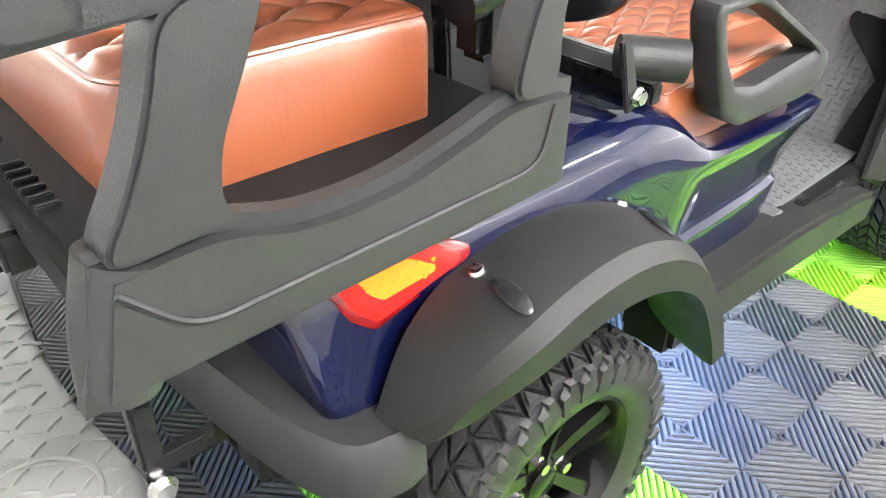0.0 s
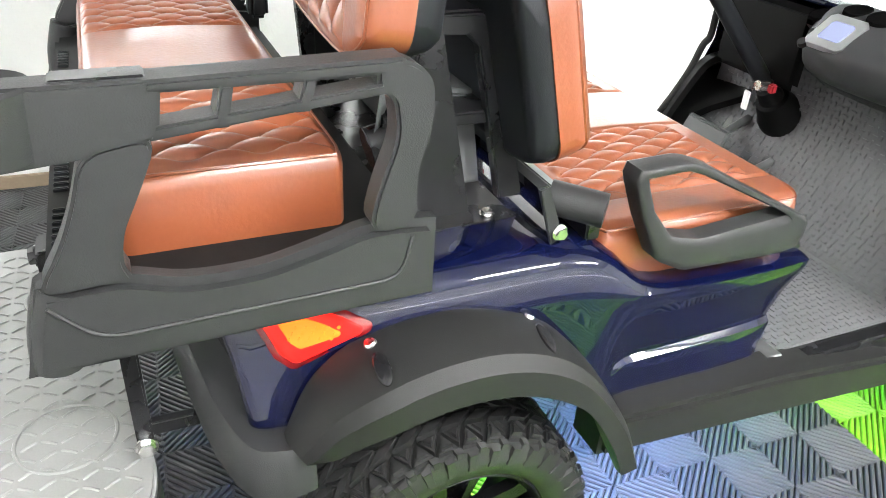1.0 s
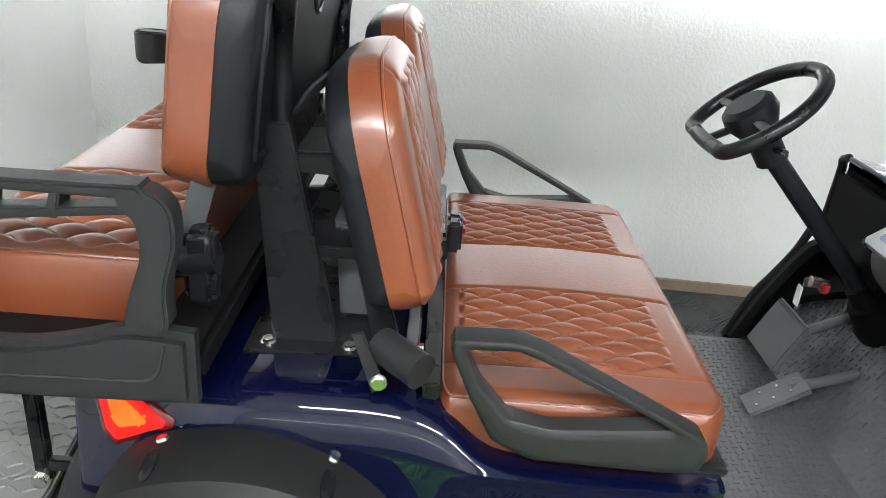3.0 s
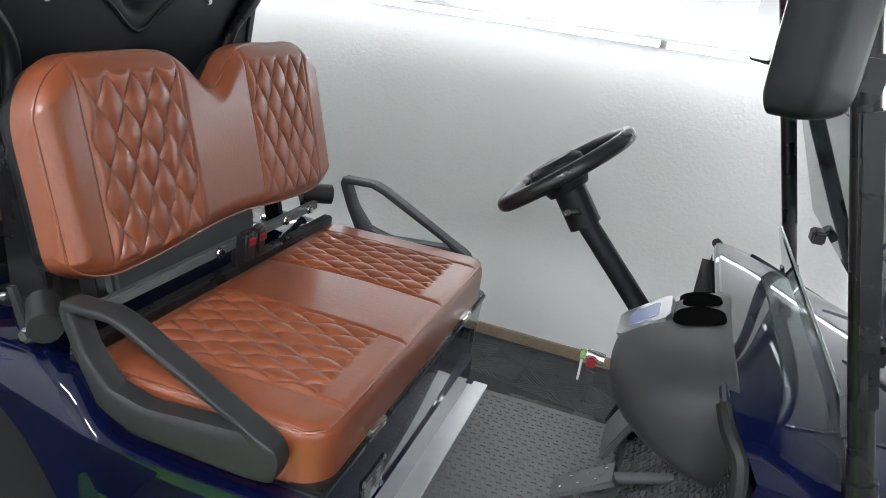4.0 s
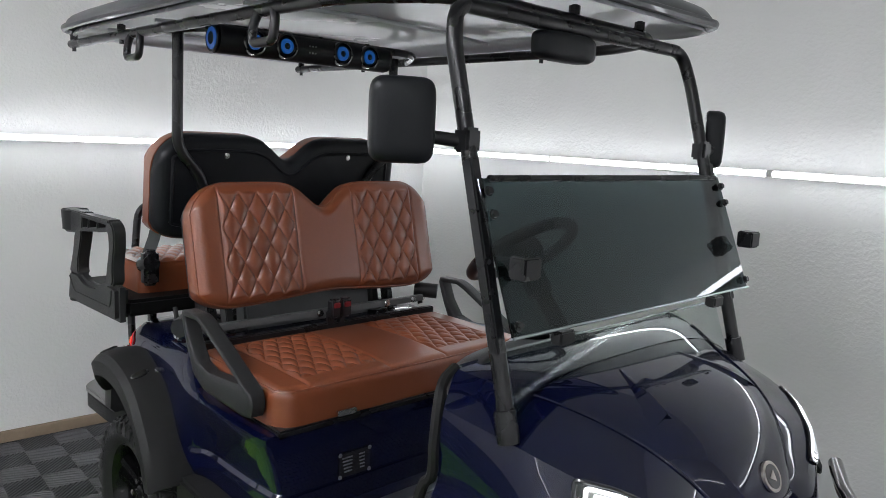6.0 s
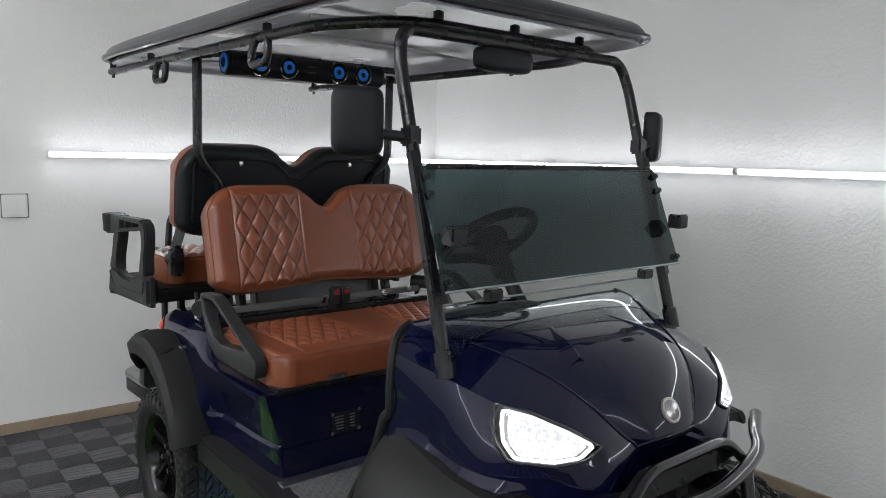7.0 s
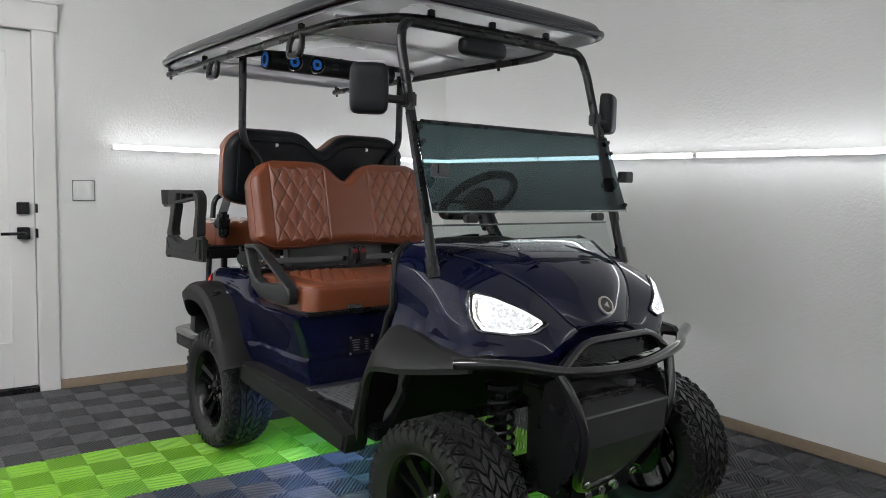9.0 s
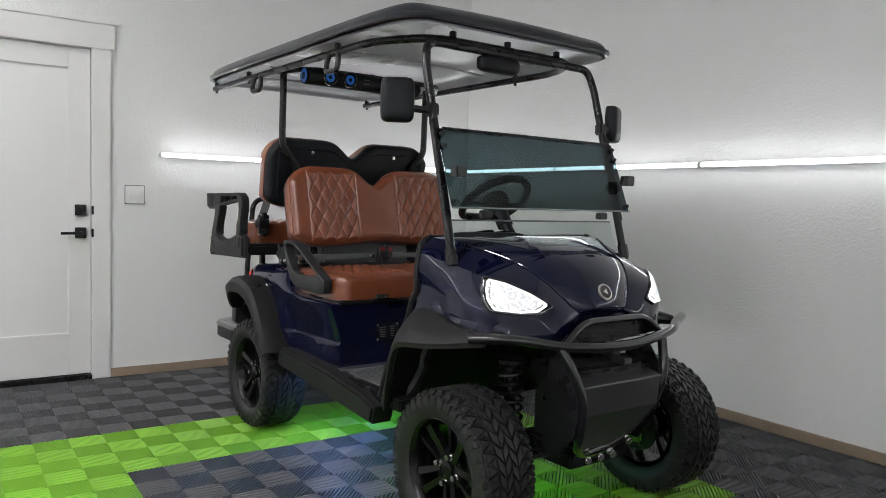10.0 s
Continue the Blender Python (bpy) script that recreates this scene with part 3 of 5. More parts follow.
for half in stations:
    # the sides bulge softly between their creases
    fine = []
    for a, b, bow in zip(half, half[1:], (0.0, 0.002, 0.002, 0.003, 0.003, 0.003, 0.0)):
        n = Vector((0, -(b.z - a.z), b.y - a.y)).normalized() * -1
        n = n if n.z > 0 or n.y < 0 else -n
        fine += [a.lerp(b, k / 4) + n * (bow * 4 * (k / 4) * (1 - k / 4)) for k in range(4)]
    fine.append(half[-1])
    for _ in range(10):
        # and round the hood between its edges
        hood = fine[16:] + [Vector((fine[-2].x, -fine[-2].y, fine[-2].z))]
        fine[17:] = [0.25 * a + 0.5 * b + 0.25 * c for a, b, c in zip(hood, hood[1:], hood[2:])]
    rows.append(fine + [Vector((q.x, -q.y, q.z)) for q in fine[-2::-1]])
cowl_mesh = loft(rows, caps=True)
cowl_mesh.normal_update()
cowl_tree = BVHTree.FromBMesh(cowl_mesh)
cowl_mesh.faces.ensure_lookup_table()
cowl_mesh.faces.remove(cowl_mesh.faces[-2])
cpart("front_cowl", cowl_mesh, PAINT, label="glossy deep blue front cowl and hood", angle=13)


def on_cowl(x, y, h=0.0):
    """A place on the hood below or above a point of the plan."""
    hit = cowl_tree.ray_cast(Vector((x, y, 1.5)), Vector((0, 0, -1)))[0]
    return hit + Vector((0, 0, h))


cpart("cowl_lip", tube([q + Vector((-0.004, 0, -0.004)) for q in rows[0][16:-16]], 0.008, 8), PAINT)
cpair("hood_edge_bead", tube([r[16] + Vector((0, 0, 0.001)) for r in rows[6:37]], 0.0042, 8), PAINT)
cpart("nose_bead", tube([q + Vector((0.001, 0, 0)) for q in rows[36][16:-16]], 0.0042, 8), PAINT)
edge = [(1.386, -0.444, 1.106), (1.396, -0.488, 1.088), (1.418, -0.522, 1.058), (1.424, -0.536, 0.97), (1.418, -0.533, 0.893), (1.394, -0.534, 0.862), (1.366, -0.537, 0.78), (1.322, -0.545, 0.69), (1.28, -0.56, 0.60), (1.228, -0.57, 0.44)]
cpair("cowl_edge_trim", tube(spline(edge, 6), 0.0125, 8), FLARE, label="dark grey moulded edge of the cowl")
wall_line = spline([(1.26, 0, 0.452), (1.30, 0, 0.468), (1.36, 0, 0.53), (1.43, 0, 0.64), (1.475, 0, 0.75), (1.475, 0, 0.88), (1.44, 0, 0.98), (1.36, 0, 1.045)], 4)
secs = []
for q in wall_line:
    w = 0.50 if q.z < 0.62 else 0.515 - max(0, q.z - 0.86) * 0.85
    secs.append([(q.x, -w, q.z), (q.x, w, q.z), (q.x + 0.02, w, q.z - 0.015), (q.x + 0.02, -w, q.z - 0.015)])
cpart("bulkhead", loft([[Vector(q) + Vector((0.026, 0, -0.016)) for q in r] for r in secs[3:]], close=True, caps=True), INNER, label="black bulkhead behind the toe board")
toe = cpart("toe_board", loft(secs, close=True, caps=True), MAT, label="black rubber toe board with raised pattern")
bm = bmesh.new()
run = 0.0
for i, (p, q) in enumerate(zip(wall_line[4:22], wall_line[5:23])):
    d = (q - p).normalized()
    n = Vector((-d.z, 0, d.x))
    while run < (q - p).length:
        c = p + d * run
        k = int(round(c.z * 1000 + c.x * 1000)) // 21
        for j in range(43):
            y = -0.473 + j * 0.0225
            a, b = (0.008, 0.0025) if (k + j) % 2 else (0.0025, 0.008)
            lo = [c + d * (a * u) + Vector((0, y + b * v, 0)) for u, v in ((-1, -1), (1, -1), (1, 1), (-1, 1))]
            loft([[w - n * 0.001 for w in lo], [w + n * 0.004 for w in lo]], bm=bm, close=True, caps=True)
        run += 0.0205
    run -= (q - p).length
tagged(cpart("mat_tread", bm, MAT, toe), "raised bars of the toe board mat", kind="stuff")
for s in (-1, 1):
    # a wedge that rises off the hood to a crisp edge
    ridge = [on_cowl(1.60 + 0.16 * k, s * (0.125 + 0.062 * k), 0.001 + 0.009 * k) for k in (0, 0.2, 0.4, 0.6, 0.8, 1)]
    foot = [on_cowl(1.60 + 0.16 * k, s * (0.125 + 0.062 * k + 0.006 + 0.055 * k), 0.0005) for k in (0, 0.2, 0.4, 0.6, 0.8, 1)]
    heel = [on_cowl(1.602 + 0.166 * k, s * (0.119 + 0.055 * k), -0.002) for k in (0, 0.2, 0.4, 0.6, 0.8, 1)]
    cpart("hood_scoop", loft([foot, [a.lerp(b, 0.5) + Vector((0, 0, 0.002)) for a, b in zip(foot, ridge)], ridge, heel]), PAINT, label="raised wedge on the hood", angle=25)
hit, nrm = cowl_tree.ray_cast(Vector((2.2, -0.004, 0.922)), Vector((-1, 0, 0)))[:2]
nrm = nrm if nrm.x > 0 else -nrm
badge = cpart("badge", tube([hit - nrm * 0.004, hit + nrm * 0.006], 0.033, 28), BADGE, label="round dull silver badge without lettering")
cpart("badge_field", tube([hit + nrm * 0.005, hit + nrm * 0.0072], 0.026, 28), GLOSS, badge)
cpart("badge_shape", tube([hit + nrm * 0.007, hit + nrm * 0.0085], 0.014, 3), BADGE, badge)

# dash
pod = [(1.192, 1.018), (1.205, 0.975), (1.245, 0.945), (1.31, 0.925), (1.40, 0.915), (1.42, 1.0), (1.405, 1.112), (1.385, 1.126), (1.33, 1.118), (1.25, 1.083), (1.205, 1.05)]
secs = []
for i in range(33):
    v = -1 + 2 * i / 32
    fx, fz = max(0.02, 1 - abs(v) ** 2.3) ** 0.5, max(0.02, 1 - abs(v) ** 5) ** 0.33
    y = -0.168 + 0.253 * v
    secs.append([(1.42 + (q.x - 1.42) * 0.94 * fx, y, 1.02 + (q.z - 1.02) * (0.25 + 0.75 * fz)) for q in spline([(a, 0, b) for a, b in pod], 3, closed=True)])
pod_mesh = loft(secs, close=True, caps=True)
pod_tree = BVHTree.FromBMesh(pod_mesh)
dash = cpart("dashboard", pod_mesh, DASH, label="charcoal rounded dashboard pod with cup holders", angle=50)
cd, cu = Vector((0.97, 0, 0.24)).normalized(), Vector((-0.24, 0, 0.97)).normalized()
# shallow discs; the dark of the deep holes is only their black colour
for x, y, r0 in ((1.345, -0.142, 0.046), (1.35, -0.050, 0.036), (1.35, 0.052, 0.038)):
    c = pod_tree.ray_cast(Vector((x, y, 1.4)), Vector((0, 0, -1)))[0]
    ring = []
    for r, h in ((0.0, 0.002), (r0 - 0.004, 0.002), (r0 - 0.003, 0.0035), (r0, 0.0035), (r0 + 0.002, -0.006)):
        ring.append([c + cu * h + cd * (r * math.cos(a)) + Vector((0, r * math.sin(a), 0)) for a in [2 * math.pi * k / 28 for k in range(28)]])
    cpart("cup_holder", loft(ring, close=True), HOLE_SHADE, dash, "round cup holder disc, hole shade painted black")
sl = Vector((0.797, 0, 0.604))
sn = Vector((-0.604, 0, 0.797))
def slab(c, hw, hh, a, b):
    c = Vector(c)
    ring = [c + Vector((0, hw * u, 0)) + sl * (hh * w) for u, w in ((-1, -0.8), (-0.8, -1), (0.8, -1), (1, -0.8), (1, 0.8), (0.8, 1), (-0.8, 1), (-1, 0.8))]
    return loft([[q + sn * a for q in ring], [q + sn * b for q in ring]], close=True, caps=True)
dc = pod_tree.ray_cast(Vector((1.252, -0.085, 1.4)), Vector((0, 0, -1)))[0] - sn * 0.002
cpart("display_bezel", slab(dc, 0.060, 0.056, -0.01, 0.007), ALU, dash, "silver display surround")
# the display is unlit; a weak emission gives its pale look
cpart("display", slab(dc, 0.036, 0.032, 0.006, 0.0085), SCREEN, dash, "pale square dash display, faint glow added")
for y, k in ((0.085, -0.02), (0.085, 0.03)):
    p = pod_tree.ray_cast(Vector((1.255, y - 0.085, 1.4)), Vector((0, 0, -1)))[0] + sl * k * 0.8 - sn * 0.002
    cpart("dash_knob", tube([p, p + sn * 0.014], 0.014, 12), BLACK, dash)
secs = []
for i in range(17):
    v = -1 + 2 * i / 16
    f = max(0.05, 1 - abs(v) ** 3) ** 0.5
    prof = [(1.295, 0.97), (1.31, 0.925), (1.345, 0.90), (1.38, 0.888), (1.41, 0.885), (1.41, 0.97)]
    secs.append([(1.38 + (a - 1.38) * f, -0.165 + 0.21 * v, 0.94 + (b - 0.94) * f) for a, b in prof])
cpart("lower_dash", loft(secs, close=True, caps=True), PLASTIC, angle=50)
cpart("glove_box", box(1.36, 1.40, 0.09, 0.44, 0.84, 1.085, 0.02), INNER)
cpart("key_switch", joined(tube([(1.19, 0.03, 0.90), (1.15, 0.03, 0.905)], 0.014, 12), box(1.135, 1.16, 0.028, 0.032, 0.89, 0.915, 0.001)), CHROME)
cpart("key_tag", box(1.138, 1.143, 0.035, 0.06, 0.83, 0.885, 0.004), WHITEP, label="white key tag")
cpart("drive_switch", box(1.155, 1.175, -0.02, 0.0, 0.895, 0.92, 0.004), REDB)

# windscreen frame, hoop and glass
hoop = [(1.582, -0.490, 1.045), (1.565, -0.487, 1.11), (1.369, -0.482, 1.80), (1.345, -0.458, 1.885), (1.345, 0.458, 1.885), (1.369, 0.482, 1.80), (1.565, 0.487, 1.11), (1.582, 0.490, 1.045)]
cpart("windscreen_hoop", tube(fillet(hoop, 0.07, 6), 0.0175, 12), BLACK, label="black tubular windscreen hoop")
sleeves = cpair("pillar_sleeve", box(-0.008, 0.021, -0.014, 0.014, 0, 0.40, 0.004), BLACK)
for ob, sy in zip(sleeves, (-1, 1)):
    ob.matrix_basis = Matrix.Translation(Vector((1.542, sy * 0.489, 1.18)) * K) @ Matrix.Rotation(math.atan2(-0.196, 0.70), 4, "Y")
cpair("hoop_foot", tube([(1.592, -0.491, 1.012), (1.574, -0.489, 1.075)], 0.023, 14), BLACK)
def pane(p, q, y, th):
    d = (Vector(q) - Vector(p)).normalized()
    n = Vector((d.z, 0, -d.x)) * th
    a, b = Vector(p), Vector(q)
    pts = [(v.x, v.z) for v in (a, b, b + n, a + n)]
    return prism(pts, -y, y, bevel=0.0015, seg=1)
cpart("tinted_pane", pane((1.475, 0, 1.53), (1.594, 0, 1.230), 0.50, 0.006), TINT, label="smoked windscreen panel folded down")
cpart("clear_pane", pane((1.522, 0, 1.178), (1.57, 0, 1.05), 0.46, 0.005), CLEAR, label="clear lower windscreen pane")
cpart("pane_top_rail", rod((1.478, -0.47, 1.53), (1.478, 0.47, 1.53), 0.007, 8), BLACK)
# pale rods along the glass edges paint the light they catch
cpart("pane_bottom_rail", rod((1.596, -0.50, 1.228), (1.596, 0.50, 1.228), 0.0035, 8), EDGE_GLINT, label="pale rod for the glint on the pane edge")
cpart("pane_top_edge", rod((1.5245, -0.455, 1.1785), (1.5245, 0.455, 1.1785), 0.0032, 8), EDGE_GLINT)
for y in (-0.47, 0.49):
    cpart("screen_clip", box(1.565, 1.61, y - 0.025, y + 0.025, 1.342, 1.387, 0.004), BLACK, label="black windscreen catch")
for y in (-0.485, 0.485):
    for x, z in ((1.491, 1.505), (1.592, 1.25), (1.508, 1.46)):
        cpart("pane_stud", bolt((x, y, z), (0.93, 0, 0.37), 0.008, 0.010), BLACK)
for y in (-0.33, 0.33):
    cpart("screen_hinge", box(1.57, 1.60, y - 0.025, y + 0.025, 1.19, 1.22, 0.004), BLACK)

# roof
def roof_shell(x0, x1, w, zl, top):
    """A shallow domed shell with rounded corners, densest along its rim."""
    secs = []
    for i in range(41):
        u = 0.5 - 0.5 * math.cos(math.pi * i / 40)
        e = min(u, 1 - u) * (x1 - x0)
        f = min(1, e / 0.10)
        f = math.sqrt(1 - (1 - f) ** 2)
        c = min(1, e / 0.17)
        c = math.sqrt(1 - (1 - c) ** 2)
        yw = w * (1 - 0.08 * abs(2 * u - 1) ** 6) * (0.86 + 0.14 * c)
        row = []
        for j in range(33):
            v = -math.cos(math.pi * j / 32)
            g = min(1, (1 - abs(v)) / 0.12)
            g = math.sqrt(max(0, 1 - (1 - g) ** 2))
            row.append((x0 + (x1 - x0) * u, v * yw, zl + (top - zl) * f * (0.8 * g + 0.2 * (1 - v * v)) + 0.02))
        secs.append(row)
    return secs
rows = roof_shell(-0.875, 1.415, 0.625, 1.945, 2.02)
bm = loft(rows)
cpart("roof", joined(bm, tube([Vector(q) for q in [r[0] for r in rows] + rows[-1][1:] + [r[-1] for r in rows[-2::-1]] + rows[0][-2:0:-1]], 0.014, 8, closed=True)), ROOFTOP,
      label="dark glossy moulded roof")
lin = [[(x, y * 0.985, z - 0.022) for x, y, z in r] for r in roof_shell(-0.85, 1.405, 0.61, 1.945, 1.985)]
cpart("roof_lining", loft(lin), ROOFIN, label="silver-grey underside of the roof")
for x in (-0.55, -0.10, 0.52, 0.95):
    cpart("lining_rib", tube(spline([(x, -0.50, 1.958), (x, -0.25, 1.972), (x, 0, 1.976), (x, 0.25, 1.972), (x, 0.50, 1.958)], 4), 0.007, 8), ROOFIN)
rail = fillet([(-0.85, -0.54, 1.915), (1.05, -0.54, 1.915), (1.30, -0.40, 1.915), (1.30, 0.40, 1.915), (1.05, 0.54, 1.915), (-0.85, 0.54, 1.915)], 0.12, 6)
cpart("roof_rail", tube(rail, 0.017, 10), BLACK, label="black tubular rail under the roof")
cpart("roof_crossbar", tube(fillet([(0.02, -0.53, 1.915), (0.20, -0.42, 1.925), (0.20, 0.42, 1.925), (0.02, 0.53, 1.915)], 0.08), 0.014, 10), BLACK)
for x, y in ((-0.82, -0.54), (-0.3, -0.54), (0.75, -0.54), (-0.82, 0.54), (-0.3, 0.54), (0.75, 0.54), (1.30, -0.3), (1.30, 0.3), (1.30, 0.0)):
    cpart("roof_stud", joined(rod((x, y, 1.885), (x, y, 1.955), 0.008, 8), rod((x, y, 1.93), (x, y, 1.952), 0.015, 8)), BLACK)
for x in (-0.21, 0.67):
    for s in (-1,):
        h = fillet([(x + 0.015, s * 0.545, 1.91), (x, s * 0.552, 1.88), (x, s * 0.557, 1.83), (x + 0.11, s * 0.557, 1.83), (x + 0.11, s * 0.552, 1.88), (x + 0.095, s * 0.545, 1.91)], 0.05, 6)
        cpart("grab_handle", tube(h, 0.013, 10), BLACK, label="black loop grab handle under the roof")
# rear uprights
up = fillet([(0.01, -0.468, 1.925), (0.0, -0.468, 1.53), (-0.03, -0.362, 1.42), (-0.033, -0.362, 0.90)], 0.05, 6)
cpair("rear_upright", tube(up, 0.019, 10), BLACK, label="black tubular rear roof upright")
cpair("seat_mast", prism([(-0.075, 1.30), (-0.015, 1.30), (0.0, 1.23), (0.075, 0.875), (-0.045, 0.875), (-0.07, 1.2)], -0.35, -0.385, bevel=0.004), BLACK, label="black steel mast plate between the seats")
for z in (1.21, 1.18, 1.03, 0.90):
    cpair("bolt", bolt((-0.035, -0.386, z), (0, -1, 0), 0.008, 0.006), BLACK)
for x, z in ((-0.05, 0.887), (0.10, 0.887)):
    cpair("foot_bolt", bolt((x, -0.40, z), (0, 0, 1), 0.011, 0.010), CHROME)
cpart("belt_box", prism([(0.065, 0.888), (0.145, 0.888), (0.115, 1.08), (0.05, 1.09)], -0.28, 0.28, bevel=0.01), GREYC, label="satin grey cover between the seats")
cpart("mast_foot", box(-0.09, 0.15, -0.43, 0.43, 0.878, 0.888, 0.003), BLACK)
for z, x in ((1.235, 0.05), (1.06, 0.06)):
    cpart("mast_bar", box(-0.01, 0.12, -0.36, 0.36, z - 0.012, z + 0.012, 0.004), BLACK)
cpair("back_arm", prism([(-0.01, 1.243), (0.085, 1.243), (0.107, 1.222), (0.187, 0.90), (0.138, 0.90), (0.072, 1.19), (0.05, 1.21), (-0.01, 1.212)], -0.345, -0.372, bevel=0.003), BLACK, label="black steel backrest bracket")


# front seat
def bench_outline(w, d, r):
    def f(u):
        e = max(0.0, min(u, w - u))
        c = r - math.sqrt(max(0, r * r - (r - e) ** 2)) if e < r else 0
        return c * 0.4, d - c
    return f
W, Dp = 1.05, 0.522
fq = ((0.11, 0.40, 0.04, 0.45), (0.65, 0.94, 0.04, 0.45))
cpart("front_seat_cushion", cushion((0.265, -0.525, 0.775), (0, 1, 0), (1, 0, 0), (0, 0, 1), W, bench_outline(W, Dp, 0.07), 0.115, 0.035, fq, 0.055, 0.105,
                                    nu=320, nv=160, seams=(0.105, 0.405, 0.645, 0.945), crown=0.012), LEATHER, label="tan diamond-quilted leather front bench")
cpart("seat_welt", piping((0.265, -0.525, 0.775), (0, 1, 0), (1, 0, 0), (0, 0, 1), W, bench_outline(W, Dp, 0.07), 0.115, 0.035, 0.010, 0.003), LEATHER)
cpart("front_seat_board", box(0.28, 0.795, -0.53, 0.53, 0.757, 0.778, 0.006), BLACK)


def back_outline(w, h, notch, r, sag):
    def f(u):
        e = min(u, w - u)
        c = r - math.sqrt(max(0, r * r - (r - e) ** 2)) if e < r else 0
        t = (u - w / 2) / 0.088
        top = h - notch * math.exp(-t * t) - c
        low = sag * math.exp(-(t * 0.4) ** 2) + 0.5 * c
        return low, top
    return f


lean = Vector((-0.105, 0, 0.42)).normalized()
face = Vector((lean.z, 0, -lean.x))
bq = ((0.105, 0.39, 0.03, 0.40), (0.66, 0.945, 0.03, 0.40))
Wb, back_at = 1.05, Vector((0.188, -0.503, 0.985))
shape = back_outline(Wb, 0.44, 0.095, 0.15, 0.022)
cpart("front_backrest_cushion", cushion(back_at, (0, 1, 0), lean, face, Wb, shape, 0.078, 0.05, bq, 0.07125, 0.123,
                                        nu=300, nv=150, seams=(0.10, 0.395, 0.655, 0.95)), LEATHER, label="tan diamond-quilted leather front backrest")
cpart("seat_welt", piping(back_at, (0, 1, 0), lean, face, Wb, shape, 0.078, 0.05, 0.006, 0.003), LEATHER)
cpart("front_backrest_shell", cushion(back_at + Vector((0.01, Wb - 0.003, 0.005)), (0, -1, 0), lean, -face, Wb - 0.006, back_outline(Wb - 0.006, 0.433, 0.095, 0.15, 0.022), 0.055, 0.03, (), 1, 1, nu=80, nv=40),
      SHELL, label="black moulded backrest shell")

# rear seat
Wr, Dr = 1.06, 0.348
cpart("rear_seat_cushion", cushion((-0.198, -0.527, 0.985), (0, 1, 0), (-1, 0, 0), (0, 0, 1), Wr, bench_outline(Wr, Dr, 0.05), 0.118, 0.03,
                                   ((0.022, 0.365, 0.015, 0.336), (0.695, 1.038, 0.015, 0.336)), 0.06, 0.10, nu=300, nv=110, seams=(0.37, 0.69), crown=0.01),
      LEATHER, label="tan diamond-quilted leather rear bench")
cpart("seat_welt", piping((-0.198, -0.527, 0.985), (0, 1, 0), (-1, 0, 0), (0, 0, 1), Wr, bench_outline(Wr, Dr, 0.05), 0.118, 0.03, 0.009, 0.003), LEATHER)
lean2 = Vector((0.045, 0, 0.40)).normalized()
face2 = Vector((-lean2.z, 0, lean2.x))
cpart("rear_backrest_cushion", cushion(Vector((-0.115, 0.53, 1.195)), (0, -1, 0), lean2, face2, Wr, back_outline(Wr, 0.39, 0.09, 0.14, 0.02), 0.075, 0.03,
                                       ((0.09, 0.40, 0.03, 0.36), (0.66, 0.97, 0.03, 0.36)), 0.066, 0.12, nu=260, nv=130, seams=(0.085, 0.405, 0.655, 0.975)),
      LEATHER, label="tan diamond-quilted leather rear backrest")
cpart("rear_backrest_shell", cushion(Vector((-0.12, -0.527, 1.20)), (0, 1, 0), lean2, -face2, Wr - 0.006, back_outline(Wr - 0.006, 0.385, 0.09, 0.14, 0.02), 0.06, 0.035, (), 1, 1, nu=60, nv=30),
      SHELL, label="black moulded backrest shell")
cpart("seat_welt", piping(Vector((-0.115, 0.53, 1.195)), (0, -1, 0), lean2, face2, Wr, back_outline(Wr, 0.39, 0.09, 0.14, 0.02), 0.075, 0.03, 0.009, 0.003), LEATHER)
cpart("shell_rib", piping(Vector((-0.12, -0.527, 1.20)), (0, 1, 0), lean2, -face2, Wr - 0.006, back_outline(Wr - 0.006, 0.385, 0.09, 0.14, 0.02), 0.06, 0.035, 0.055, 0.007), SHELL)
for y in (-0.27, 0.27):
    cpart("shell_screw", bolt((-0.027, y, 1.505), (1, 0, -0.1), 0.008, 0.006), CHROME)
cpart("rear_seat_pan", box(-0.61, -0.105, -0.605, 0.605, 0.925, 0.985, 0.012), INNER, label="black rear seat base")
for y0 in (-0.47, -0.30, 0.17, 0.34):
    for i in range(6):
        cpart("pan_tooth", box(-0.60, -0.578, y0 + i * 0.02, y0 + i * 0.02 + 0.006, 0.983, 0.991, 0.0015), SHELL)
cpair("pan_bracket", joined(box(-0.63, -0.60, -0.42, -0.36, 0.905, 0.95, 0.004), bolt((-0.63, -0.39, 0.93), (-1, 0, 0), 0.012, 0.012)), BLACK)

cpair("rear_retractor", joined(box(-0.15, -0.10, -0.545, -0.49, 1.03, 1.16, 0.012, 3), rod((-0.17, -0.52, 1.10), (-0.10, -0.52, 1.115), 0.03, 12)), BLACK, label="black rear belt retractor")
cpair("rear_belt", tube([(-0.15, -0.52, 1.12), (-0.13, -0.50, 1.20), (-0.07, -0.47, 1.42)], 0.022, 6, flat=0.1), BELT)
